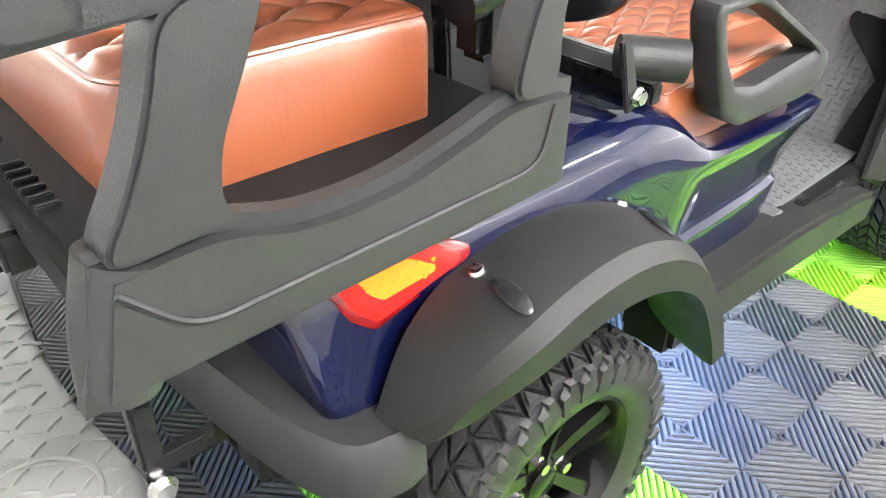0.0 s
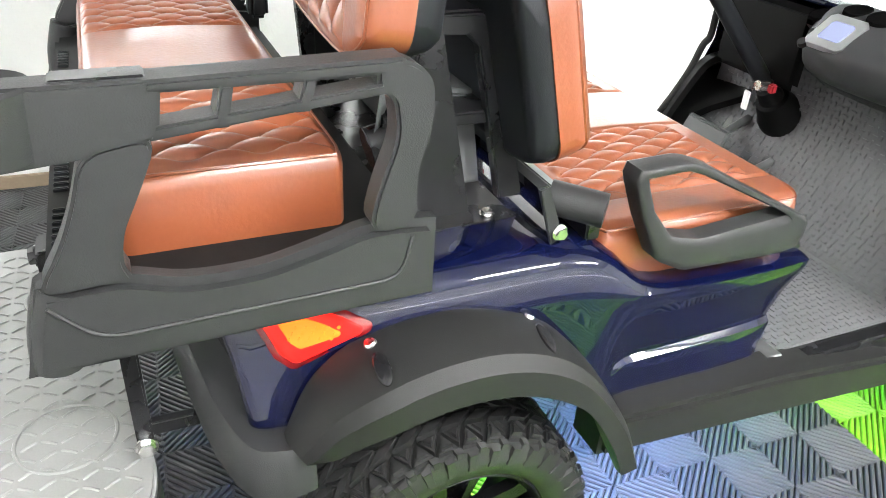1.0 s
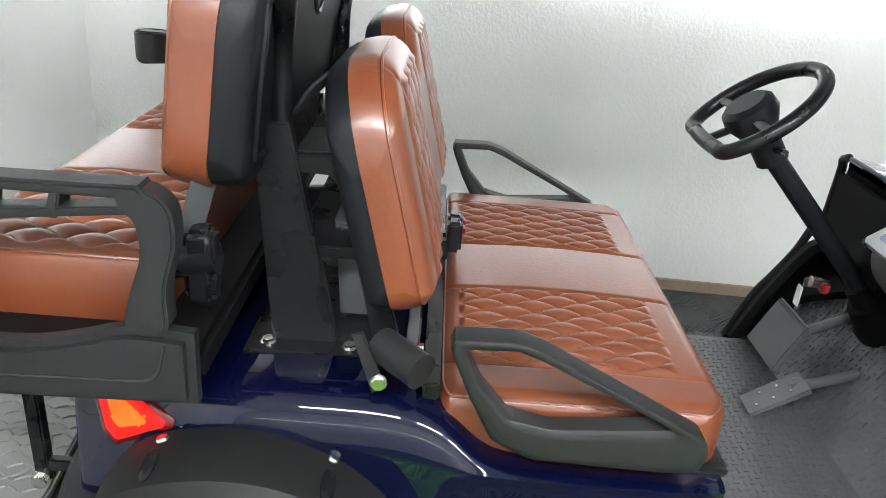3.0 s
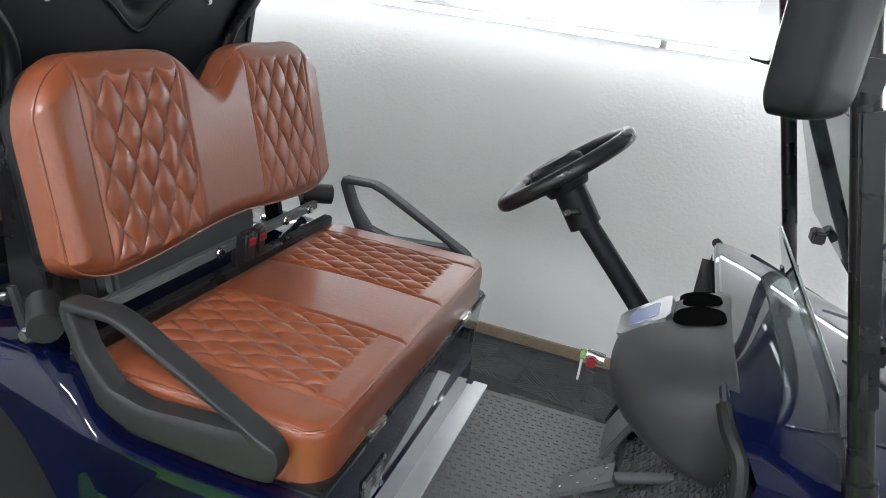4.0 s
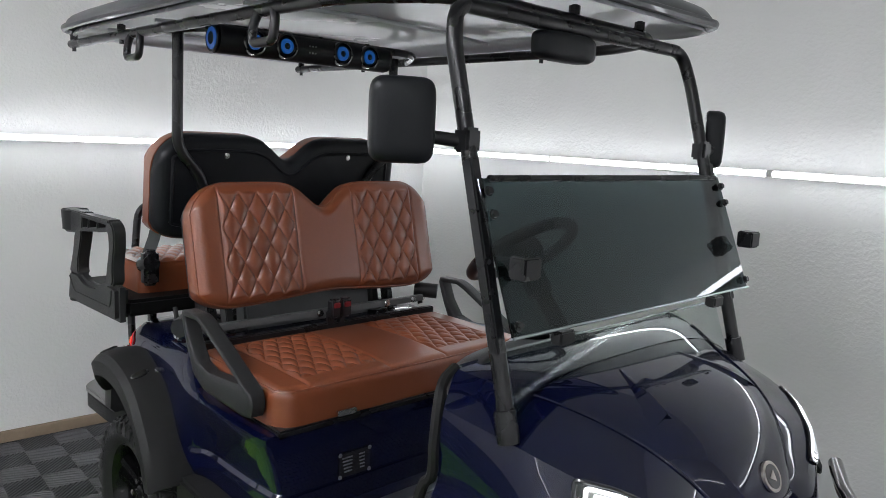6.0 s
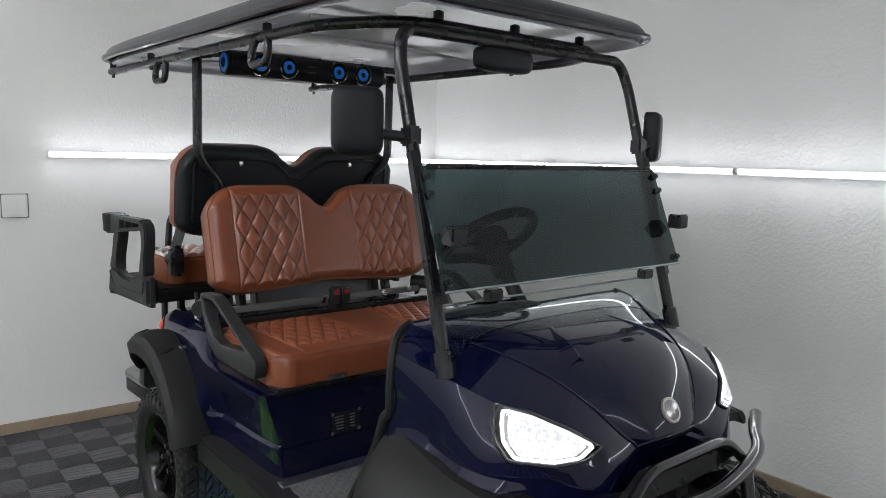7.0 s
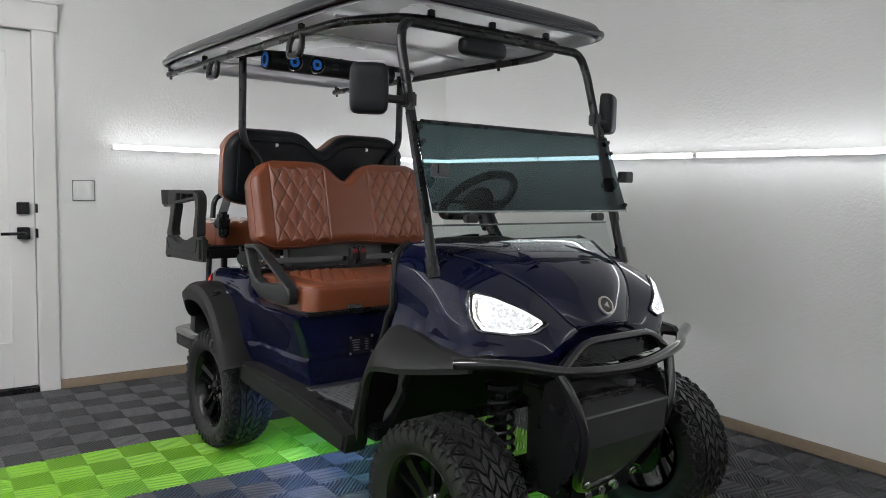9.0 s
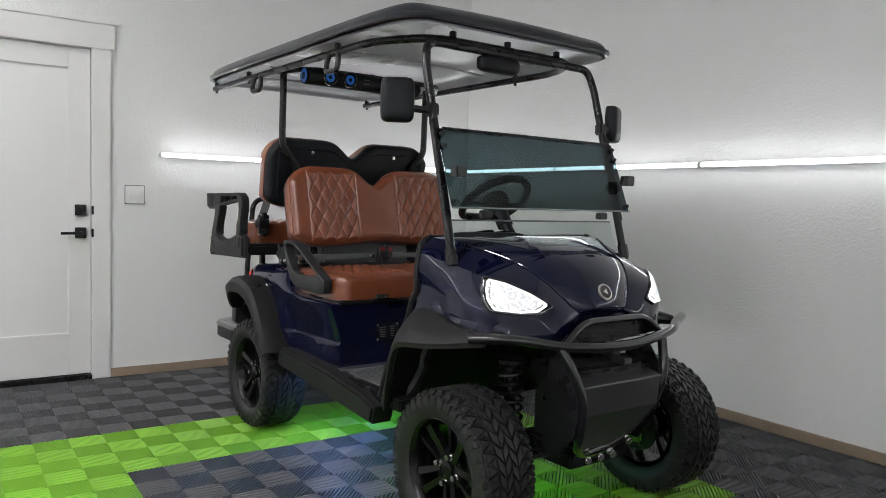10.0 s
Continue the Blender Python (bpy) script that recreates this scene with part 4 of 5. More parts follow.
# rear arm rests
brim = [(q.x, q.z) for q in spline([(-0.105, 0, 1.035), (-0.20, 0, 1.04), (-0.27, 0, 1.022), (-0.35, 0, 1.004), (-0.44, 0, 1.004), (-0.52, 0, 1.024), (-0.61, 0, 1.02)], 5)]
side = [(-0.64, 0.895), (-0.105, 0.91)] + brim
cpair("seat_side_panel", joined(prism(side, -0.598, -0.645, bevel=0.014, seg=4), tube(spline([(-0.606, -0.613, 0.898), (-0.60, -0.613, 0.95), (-0.582, -0.613, 1.012)], 4), 0.032, 20)), PLASTIC, label="dark grey plastic seat side panel")
cpair("panel_groove", tube(fillet([(-0.60, -0.646, 1.0), (-0.55, -0.646, 0.945), (-0.16, -0.646, 0.955), (-0.145, -0.646, 1.02)], 0.03), 0.0032, 6), PLASTIC)
def arm_rest():
    y0, y1, bv = -0.600, -0.645, 0.006
    return joined(
        prism([(-0.46, 1.247), (-0.17, 1.247), (-0.155, 1.255), (-0.165, 1.268), (-0.46, 1.262)], y0, y1 - 0.004, bevel=0.005),
        prism(rounded([(-0.66, 1.18), (-0.645, 1.168), (-0.535, 1.178), (-0.45, 1.195), (-0.44, 1.262), (-0.66, 1.262)], 0.012), y0, y1, bevel=bv),
        prism([(-0.46, 1.192), (-0.17, 1.225), (-0.17, 1.238), (-0.46, 1.208)], y0 - 0.005, y1, bevel=0.003),
        prism([(-0.392, 1.20), (-0.375, 1.20), (-0.365, 1.25), (-0.38, 1.25)], y0 - 0.005, y1, bevel=0.003),
        prism([(-0.297, 1.21), (-0.28, 1.21), (-0.27, 1.25), (-0.285, 1.25)], y0 - 0.005, y1, bevel=0.003),
        prism(rounded([(-0.20, 1.266), (-0.15, 1.262), (-0.122, 1.238), (-0.118, 1.18), (-0.142, 1.11), (-0.135, 1.03), (-0.208, 1.03), (-0.195, 1.09), (-0.168, 1.165), (-0.175, 1.215), (-0.195, 1.228)], 0.04), y0, y1, bevel=bv),
        prism(rounded([(-0.535, 1.185), (-0.45, 1.20), (-0.475, 1.14), (-0.505, 1.08), (-0.51, 1.04), (-0.50, 1.02), (-0.612, 1.012), (-0.575, 1.07), (-0.55, 1.13)], 0.04), y0, y1, bevel=bv))
cpair("arm_rest", arm_rest(), PLASTIC, label="dark grey plastic arm rest with open slots")
cups = joined(lathe([(0.040, 0.05), (0.046, 0.074), (0.050, 0.07), (0.046, -0.005), (0.0, -0.008)], (-0.612, -0.617, 1.188), "z", 24))
cpair("arm_cup_holder", cups, PLASTIC, label="dark grey arm rest cup holder")
cpair("arm_tray", box(-0.55, -0.455, -0.598, -0.634, 1.258, 1.2645, 0.002), BLACK)

# rear corner: bumper, lamps, struts, foot plate, grab bar
bp = spline([(-0.285, -0.592, 0.568), (-0.33, -0.594, 0.567), (-0.385, -0.556, 0.565), (-0.425, -0.38, 0.562), (-0.455, 0, 0.56), (-0.425, 0.38, 0.562), (-0.385, 0.556, 0.565), (-0.33, 0.594, 0.567), (-0.285, 0.592, 0.568)], 8)
secs = []
for i, q in enumerate(bp):
    d = (bp[min(i + 1, len(bp) - 1)] - bp[max(i - 1, 0)]).normalized()
    n = Vector((d.y, -d.x, 0)) * -1
    secs.append([q + n * -0.075 + Vector((0, 0, 0.060)), q + n * 0.0 + Vector((0, 0, 0.058)), q + n * 0.014 + Vector((0, 0, 0.04)), q + n * 0.018 + Vector((0, 0, -0.032)), q + n * 0.0 + Vector((0, 0, -0.052)), q + n * -0.06 + Vector((0, 0, -0.052))])
cpart("rear_bumper", loft(secs, close=True, caps=True), PLASTIC, label="dark grey plastic rear bumper")
def tail_lamp(s):
    """A leaf-shaped lamp laid on the rear corner of the body."""
    out = fillet([(-0.322, 0.748, 0), (-0.358, 0.822, 0), (-0.338, 0.842, 0), (-0.26, 0.846, 0), (-0.21, 0.838, 0), (-0.172, 0.818, 0), (-0.174, 0.806, 0), (-0.295, 0.728, 0), (-0.322, 0.748, 0)], 0.010, 4)[:-1]
    mid = Vector((-0.272, 0.801, 0))
    def on(q, k, h):
        x, z = mid.x + (q.x - mid.x) * k, mid.y + (q.y - mid.y) * k
        hit = rear_tree.ray_cast(Vector((x, -0.9, z)), Vector((0, 1, 0)))[0]
        y = hit.y if hit else -0.56
        return Vector((x, s * -(y - h), z))
    def skin(k, low, h, grow=1.0):
        def at(q, f, lift):
            p = Vector(((q.x - mid.x) * grow + mid.x, q.y, 0))
            return on(p, k * f, lift)
        return loft([[at(q, 1.0, low) for q in out], [at(q, 1.0, h * 0.6) for q in out], [at(q, 0.95, h) for q in out]] + [[at(q, f, h) for q in out] for f in (0.75, 0.5, 0.25)], close=True, caps=True)
    lamp = cpart("tail_lamp", skin(1.0, -0.02, 0.005), LENSR, label="lit red and orange tail lamp", angle=50)
    cpart("brake_light", skin(0.84, 0.0, 0.0075), LAMPR, lamp, "glowing red brake light", angle=50)
    cpart("turn_signal", skin(0.44, 0.004, 0.010, 1.12), LAMPY, lamp, "glowing orange turn signal", angle=50)
    for i in range(5):
        for j in range(3):
            p = on(Vector((-0.262 + (i - 2) * 0.015 + (j - 1) * 0.006, 0.801 + (j - 1) * 0.010 + (i - 2) * 0.003, 0)), 1.0, 0.0105)
            cpart("led_chip", tube([p, p + Vector((0, s * -0.0015, 0))] if s > 0 else [p, p + Vector((0, 0.0015, 0))], 0.0032, 8), LAMPY, lamp)
tail_lamp(1)
tail_lamp(-1)
cpair("seat_strut", joined(box(-0.555, -0.525, -0.36, -0.33, 0.47, 0.93, 0.004), box(-0.53, -0.40, -0.355, -0.335, 0.50, 0.53, 0.003)), BLACK, label="black square steel seat strut")
cpair("strut_bolt", bolt((-0.54, -0.361, 0.485), (0, -1, 0), 0.016, 0.016), CHROME)
plate_o = rounded([(-0.565, -0.10), (-0.525, -0.40), (-0.56, -0.52), (-0.87, -0.525), (-0.95, -0.42), (-0.965, 0.0), (-0.95, 0.42), (-0.87, 0.525), (-0.56, 0.52), (-0.525, 0.40), (-0.565, 0.10)], 0.06)
skirt = [(x + 0.004, y * 0.992) for x, y in plate_o]
fp = cpart("foot_plate", prism(plate_o, 0.425, 0.45, axis="z", bevel=0.006), PLATE, label="grey checker-plate rear footboard")
bm = bmesh.new()
for i in range(13):
    for j in range(27):
        x, y = -0.92 + i * 0.035, -0.47 + j * 0.036
        if x < -0.90 + 0.5 * max(0, abs(y) - 0.36) or abs(y) > 0.49 or x > -0.575 + 0.1 * min(abs(y), 0.40) - max(0, abs(y) - 0.38) * 0.4:
            continue
        d = 1 if (i + j) % 2 else -1
        tube([(x - 0.013, y - 0.008 * d, 0.4495), (x, y, 0.452), (x + 0.013, y + 0.008 * d, 0.4495)], 0.0032, 5, bm=bm)
cpart("plate_skirt", prism(skirt, 0.355, 0.426, axis="z", bevel=0.008), PLASTIC, fp, "dark grey plastic skirt of the footboard")
tagged(cpart("plate_tread", bm, PLATE, fp), "raised bars of the checker plate", kind="stuff")
for y in (-0.25, 0.25):
    cpart("plate_ring", tube([(-0.68 + 0.09 * math.cos(a), y + 0.09 * math.sin(a), 0.451) for a in [2 * math.pi * k / 36 for k in range(36)]], 0.004, 6, closed=True), PLATE, fp)
gb = fillet([(-0.88, -0.295, 0.45), (-0.965, -0.275, 0.74), (-0.985, -0.225, 1.235), (-0.985, 0.225, 1.235), (-0.965, 0.265, 0.74), (-0.88, 0.27, 0.45)], 0.08, 6)
cpart("rear_grab_bar", tube(gb, 0.017, 12), BLACK, label="black tubular rear grab bar")
cpart("grab_crossbar", box(-0.99, -0.965, -0.25, 0.245, 0.94, 0.975, 0.004), ALU, label="brushed aluminium grab crossbar")
cpart("crossbar_clamp", box(-0.995, -0.955, -0.07, 0.03, 0.91, 0.945, 0.004), BLACK)
cpair("bar_foot", box(-0.92, -0.855, -0.325, -0.255, 0.45, 0.47, 0.004), BLACK)
cpair("bar_bolt", bolt((-0.89, -0.325, 0.475), (0, -1, 0.3), 0.014, 0.014), CHROME)

# hip restraints beside the front seat
hip = [(0.285, 1.03), (0.385, 1.033), (0.43, 1.018), (0.722, 0.87), (0.728, 0.835), (0.715, 0.803), (0.66, 0.798), (0.43, 0.805), (0.36, 0.84), (0.312, 0.93), (0.278, 1.01)]
hole = [(0.303, 1.012), (0.385, 1.016), (0.425, 1.002), (0.665, 0.886), (0.455, 0.868), (0.385, 0.885), (0.333, 0.945)]
def ring_prism(outer, inner, a, b):
    """A flat ring: outer and inner outlines joined."""
    def dense(p, k):
        v = [Vector((q[0], q[1], 0)) for q in p]
        ln = [(v[(i + 1) % len(v)] - v[i]).length for i in range(len(v))]
        tot, out = sum(ln), []
        for j in range(k):
            s = tot * j / k
            i = 0
            while s > ln[i]:
                s -= ln[i]
                i += 1
            q = v[i].lerp(v[(i + 1) % len(v)], s / ln[i])
            out.append((q.x, q.y))
        return out
    o, h = dense(outer, 60), dense(inner, 60)
    def row(k, y):
        return [(p[0] + (q[0] - p[0]) * k, y, p[1] + (q[1] - p[1]) * k) for p, q in zip(o, h)]
    e = 0.007 if b > a else -0.007
    return loft([row(0, a + e), row(0, b - e), row(0.09, b - e * 0.3), row(0.25, b), row(0.75, b), row(0.91, b - e * 0.3), row(1, b - e),
                 row(1, a + e), row(0.91, a + e * 0.3), row(0.75, a), row(0.25, a), row(0.09, a + e * 0.3), row(0, a + e)], close=True)
cpair("hip_restraint", ring_prism(hip, hole, -0.530, -0.582), PLASTIC, label="dark grey plastic hip restraint loop")
cpair("belt_retractor", joined(rod((0.165, -0.50, 0.963), (0.236, -0.566, 0.957), 0.031, 14), prism([(0.118, 1.0), (0.136, 1.005), (0.178, 0.90), (0.155, 0.89)], -0.530, -0.540, bevel=0.002)), PLASTIC, label="dark grey seat belt retractor")
cpair("retractor_bolt", bolt((0.166, -0.541, 0.915), (0, -1, 0), 0.011, 0.012), CHROME)
# a black bar, coloured grey for the highlight along it
cpart("seat_hinge_bar", box(0.205, 0.225, -0.50, 0.50, 0.922, 0.948, 0.003), GREYC)
for y in (-0.46, -0.02, 0.30, 0.44):
    cpart("hinge_bolt", bolt((0.225, y, 0.935), (1, 0, 0), 0.010, 0.012), CHROME)
cpart("seat_back_rail", box(0.24, 0.27, -0.52, 0.52, 0.87, 0.905, 0.004), BLACK)
for y in (0.0, 0.048):
    bk = cpart("belt_buckle", joined(box(0.27, 0.305, y - 0.022, y + 0.022, 0.925, 1.0, 0.008, 3), box(0.255, 0.275, y - 0.015, y + 0.015, 0.90, 0.95, 0.004)), BLACK, label="black seat belt buckle with red button")
    cpart("buckle_button", box(0.303, 0.311, y - 0.014, y + 0.014, 0.968, 0.988, 0.003), REDB, bk)
for y in (-0.306, 0.292):
    cpart("seat_latch", box(0.79, 0.806, y - 0.035, y + 0.035, 0.782, 0.80, 0.003), CHROME)
cpart("box_lock", joined(tube([(0.78, 0.38, 0.70), (0.80, 0.38, 0.70)], 0.018, 16), box(0.80, 0.812, 0.372, 0.388, 0.68, 0.72, 0.003)), BLACK, label="black seat box lock")

# vents and controls on the seat front
vent = cpart("control_plate", box(0.781, 0.786, -0.32, -0.20, 0.575, 0.655, 0.002), GLOSS, label="gloss black control plate with louvres")
for y, wd, n in ((-0.285, 0.024, 5), (-0.232, 0.014, 5)):
    for i in range(n):
        z = 0.592 + i * 0.011
        cpart("louvre", box(0.785, 0.789, y - wd * (0.6 + 0.1 * i), y + wd * 0.6, z, z + 0.004, 0.001), INK, vent)
for y in (-0.315, -0.205):
    for z in (0.58, 0.65):
        cpart("plate_screw", bolt((0.786, y, z), (1, 0, 0), 0.005, 0.004), GREYC, vent)

# steering
ax = Vector((-0.63, 0, 0.78)).normalized()
c0 = Vector((0.986, 0.222, 1.256))
e1, e2 = Vector((0, 1, 0)), Vector((0.78, 0, 0.63)).normalized()
def rim_at(a):
    w = 0.178 * math.sin(a)
    return c0 + e1 * (0.172 * math.cos(a)) + e2 * max(w, -0.115 + 0.12 * (w + 0.115))
wheel_line = spline([rim_at(2 * math.pi * i / 24) for i in range(24)], 3, closed=True)
steer = cpart("steering_wheel", tube(wheel_line, 0.0185, 14, closed=True), BLACK, label="black flat-bottomed steering wheel")
cpart("wheel_hub", lathe([(0.0, 0.03), (0.05, 0.03), (0.064, 0.018), (0.068, -0.01), (0.05, -0.05), (0.0, -0.05)], (0, 0, 0), "z", 24), SHELL, steer)
hub_ob = steer.children[0]
hub_ob.matrix_basis = Matrix.Translation(c0 * K) @ ax.to_track_quat("Z", "Y").to_matrix().to_4x4()
for a in (184, 356, 270):
    t = radians(a)
    tip = rim_at(t)
    cpart("wheel_spoke", tube([c0 - ax * 0.015, (c0 + tip) / 2 - ax * 0.012, tip], 0.017, 8, flat=0.5), BLACK if a > 200 and a < 320 else GREYC, steer)
col_end = Vector((1.455, 0.195, 0.745))
cpart("steering_column", joined(tube([c0 - ax * 0.05, c0 + Vector((0.085, 0, -0.115))], 0.04, 12), tube([c0 + Vector((0.06, 0, -0.08)), col_end], 0.026, 12)), SHELL)
boot_ax = Vector((-0.72, 0, 0.69))
boot_c = Vector((1.462, 0.195, 0.735))
secs = []
for h, r in ((-0.03, 0.075), (0.0, 0.075), (0.012, 0.068), (0.06, 0.056), (0.075, 0.052), (0.08, 0.040), (0.13, 0.030)):
    secs.append([boot_c + boot_ax * h + Vector((0, r * math.cos(a), 0)) + Vector((0.69, 0, 0.72)) * (r * math.sin(a)) for a in [2 * math.pi * k / 20 for k in range(20)]])
cpart("column_boot", loft(secs, close=True, caps=True), INNER, label="black rubber steering column boot")
cpart("drive_lever", tube([c0 + Vector((0.07, -0.02, -0.08)), c0 + Vector((0.05, -0.13, -0.06))], 0.008, 8), BLACK)

# pedals
cpart("pedal", joined(prism([(1.225, 0.535), (1.24, 0.528), (1.30, 0.655), (1.285, 0.665)], 0.22, 0.41, bevel=0.004), box(1.285, 1.305, 0.22, 0.41, 0.645, 0.675, 0.006), rod((1.26, 0.30, 0.59), (1.45, 0.30, 0.68), 0.014)), GREYC, label="ribbed satin grey brake pedal")
cpart("pedal", joined(prism([(1.13, 0.475), (1.14, 0.468), (1.28, 0.555), (1.27, 0.57)], 0.08, 0.17, bevel=0.004), rod((1.24, 0.125, 0.54), (1.41, 0.125, 0.60), 0.014)), GREYC, label="long dark accelerator pedal")
for i in range(6):
    cpart("pedal_stud", rod((1.155 + i * 0.02, 0.105 + 0.04 * (i % 2), 0.487 + i * 0.0135), (1.152 + i * 0.02, 0.105 + 0.04 * (i % 2), 0.494 + i * 0.0135), 0.004, 8), CHROME)

# mirrors
def mirror(s, x, y):
    c = Vector((x, s * y, 1.638))
    def at(u, v, w):
        # u across the housing, v up, w out of its back
        return c + Vector((0.49 * u + 0.87 * w, s * (-0.87 * u + 0.49 * w), v))
    def sq(v):
        return math.copysign(abs(v) ** 0.34, v)
    out = [(0.066 * sq(math.cos(a)), 0.086 * sq(math.sin(a))) for a in [2 * math.pi * i / 40 for i in range(40)]]
    secs = [[at(u * k, v * k, w) for u, v in out] for w, k in ((-0.024, 0.95), (-0.020, 1.0), (0.004, 1.0), (0.016, 0.975), (0.024, 0.92), (0.029, 0.80), (0.031, 0.5))]
    b = cpart("side_mirror", loft(secs, close=True, caps=True), SHELL, label="black plastic side mirror")
    cpart("mirror_glass", loft([[at(u * 0.88, v * 0.9, -0.025) for u, v in out], [at(u * 0.88, v * 0.9, -0.027) for u, v in out]], close=True, caps=True), MIRROR, b)
    cpart("mirror_arm", joined(rod((1.42, s * 0.48, 1.60), at(0.055, -0.03, -0.005), 0.014), box(1.402, 1.445, s * 0.462, s * 0.504, 1.578, 1.63, 0.006)), BLACK, b)
mirror(-1, 1.355, 0.60)
mirror(1, 1.40, 0.593)
def bent(v):
    return math.copysign(abs(v) ** 0.5, v)
secs = [[(1.343 + d, -0.078 + 0.114 * k * bent(math.cos(a)), 1.838 + 0.036 * k * bent(math.sin(a))) for a in [2 * math.pi * i / 32 for i in range(32)]] for d, k in ((-0.018, 0.9), (-0.016, 1.0), (0.0, 1.0), (0.012, 0.93), (0.02, 0.75), (0.024, 0.4))]
rv = cpart("rear_view_mirror", loft(secs, close=True, caps=True), SHELL, label="wide black rear-view mirror")
cpart("mirror_stem", tube([(1.34, -0.12, 1.86), (1.31, -0.16, 1.90)], 0.014, 8), BLACK, rv)

# sound bar
sx, sz = 0.20, 1.888
sb = cpart("sound_bar", tube([(sx, -0.43, sz), (sx, 0.26, sz)], 0.046, 24), SHELL, label="black tubular sound bar with lit speakers")
for y in (-0.31, -0.19, 0.04, 0.16):
    cpart("speaker_light", lathe([(0.011, 0.046), (0.013, 0.051), (0.022, 0.051), (0.025, 0.046), (0.025, 0.03)], (sx, y, sz), "x", 20), SPKB, sb, "glowing blue speaker ring")
    cpart("speaker_cone", lathe([(0.0, 0.049), (0.006, 0.048), (0.012, 0.044), (0.012, 0.03)], (sx, y, sz), "x", 16), SHELL, sb, "black speaker centre")
    cpart("speaker_ring", lathe([(0.034, 0.034), (0.036, 0.048), (0.042, 0.046), (0.042, 0.02)], (sx, y, sz), "x", 20), GLOSS, sb)
for i in range(6):
    cpart("grille_hole", tube([(sx + 0.044, -0.10 + 0.012 * (i % 3), sz - 0.012 + 0.022 * (i // 3)), (sx + 0.0475, -0.10 + 0.012 * (i % 3), sz - 0.012 + 0.022 * (i // 3))], 0.003, 8), INK, sb)
for y in (-0.438, 0.268):
    cpart("end_light", lathe([(0.020, -0.006), (0.022, 0.005 if y > 0 else -0.005), (0.034, 0.005 if y > 0 else -0.005), (0.037, 0.0)], (sx, y, sz), "y", 24), SPKB, sb)
    cpart("end_cap", tube([(sx, y - 0.003, sz), (sx, y + 0.003, sz)], 0.043, 24), SHELL, sb)
for y in (-0.25, -0.03, 0.18):
    cpart("hanger", rod((sx, y, sz + 0.03), (sx, y, 1.94), 0.010), BLACK, sb)

# headlights
def headlight(s):
    n = Vector((1, s * -0.53, 0.25)).normalized()
    out = fillet([(0.466, 0.945, 0), (0.456, 0.984, 0), (0.395, 0.965, 0), (0.31, 0.920, 0), (0.243, 0.877, 0), (0.285, 0.850, 0), (0.36, 0.844, 0), (0.452, 0.858, 0), (0.470, 0.90, 0), (0.466, 0.945, 0)], 0.009, 3)[:-1]
    def on(q, k, h):
        """A point of the lamp's outline, drawn in by k towards its middle, h above the cowl."""
        y, z = 0.372 + (q.x - 0.372) * k + 0.008, 0.898 + (q.y - 0.898) * k
        p = Vector((1.75 + (0.45 - y) * 0.53 - (z - 0.975) * 0.25, s * -y, z))
        hit = cowl_tree.ray_cast(p + n * 0.25, -n)[0]
        return (hit if hit and (hit - p).length < 0.09 else p) + n * h
    def skin(k, h):
        secs = [[on(q, k, -0.012) for q in out], [on(q, k, h * 0.7) for q in out], [on(q, k * 0.985, h) for q in out]]
        return loft(secs + [[on(q, k * f, h) for q in out] for f in (0.8, 0.6, 0.4, 0.2)], close=True, caps=True)
    h = cpart("headlight", skin(1.0, 0.002), GLOSS, label="gloss black headlamp, lit white")
    cpart("reflector", skin(0.86, 0.0035), CHROME, h)
    cpart("bezel", tube([on(q, 0.99, 0.003) for q in out], 0.0055, 8, closed=True), GLOSS, h, "gloss black headlamp surround")
    cpart("lamp_led", skin(0.72, 0.005), LAMPF, h, "bright white faceted headlight")
    cpart("marker_strip", tube([on(q, 0.83, 0.004) for q in out], 0.0040, 8, closed=True), LAMPW, h)
    cpart("lens", skin(0.95, 0.0095), LENS, h, "clear headlamp lens")
headlight(1)
headlight(-1)

# bull bar
bar = spline([(1.80, -0.57, 0.775), (1.92, -0.44, 0.776), (2.01, -0.27, 0.751), (2.045, 0, 0.744), (2.01, 0.27, 0.767), (1.93, 0.42, 0.777), (1.87, 0.54, 0.785)], 8)
bb = cpart("bull_bar", tube(bar, 0.019, 12), GLOSS, label="gloss black tubular bull bar")
cpart("upper_loop", tube(fillet([(2.0, -0.30, 0.758), (1.985, -0.19, 0.83), (1.985, 0.15, 0.83), (2.0, 0.235, 0.757)], 0.05), 0.0145, 10), GLOSS, bb)
cpart("grille", prism([(-0.27, 0.762), (-0.18, 0.82), (0.145, 0.82), (0.22, 0.765), (-0.02, 0.745)], 1.95, 1.975, axis="x"), BLACK, bb, "black mesh grille")
for i in range(13):
    z = 0.755 + i * 0.0053
    cpart("grille_bar", rod((1.977, -0.24 + i * 0.0055, z), (1.977, 0.19 - i * 0.0035, z), 0.0014, 6), BLACK, bb)
legs = fillet([(1.99, -0.315, 0.75), (2.035, -0.285, 0.67), (2.055, -0.25, 0.56), (2.02, -0.23, 0.43), (1.945, -0.16, 0.325), (1.93, 0.03, 0.325), (1.965, 0.12, 0.395), (2.015, 0.20, 0.50), (2.03, 0.225, 0.62), (2.0, 0.24, 0.745)], 0.08, 6)
cpart("lower_loop", tube(legs, 0.0185, 12), GLOSS, bb)
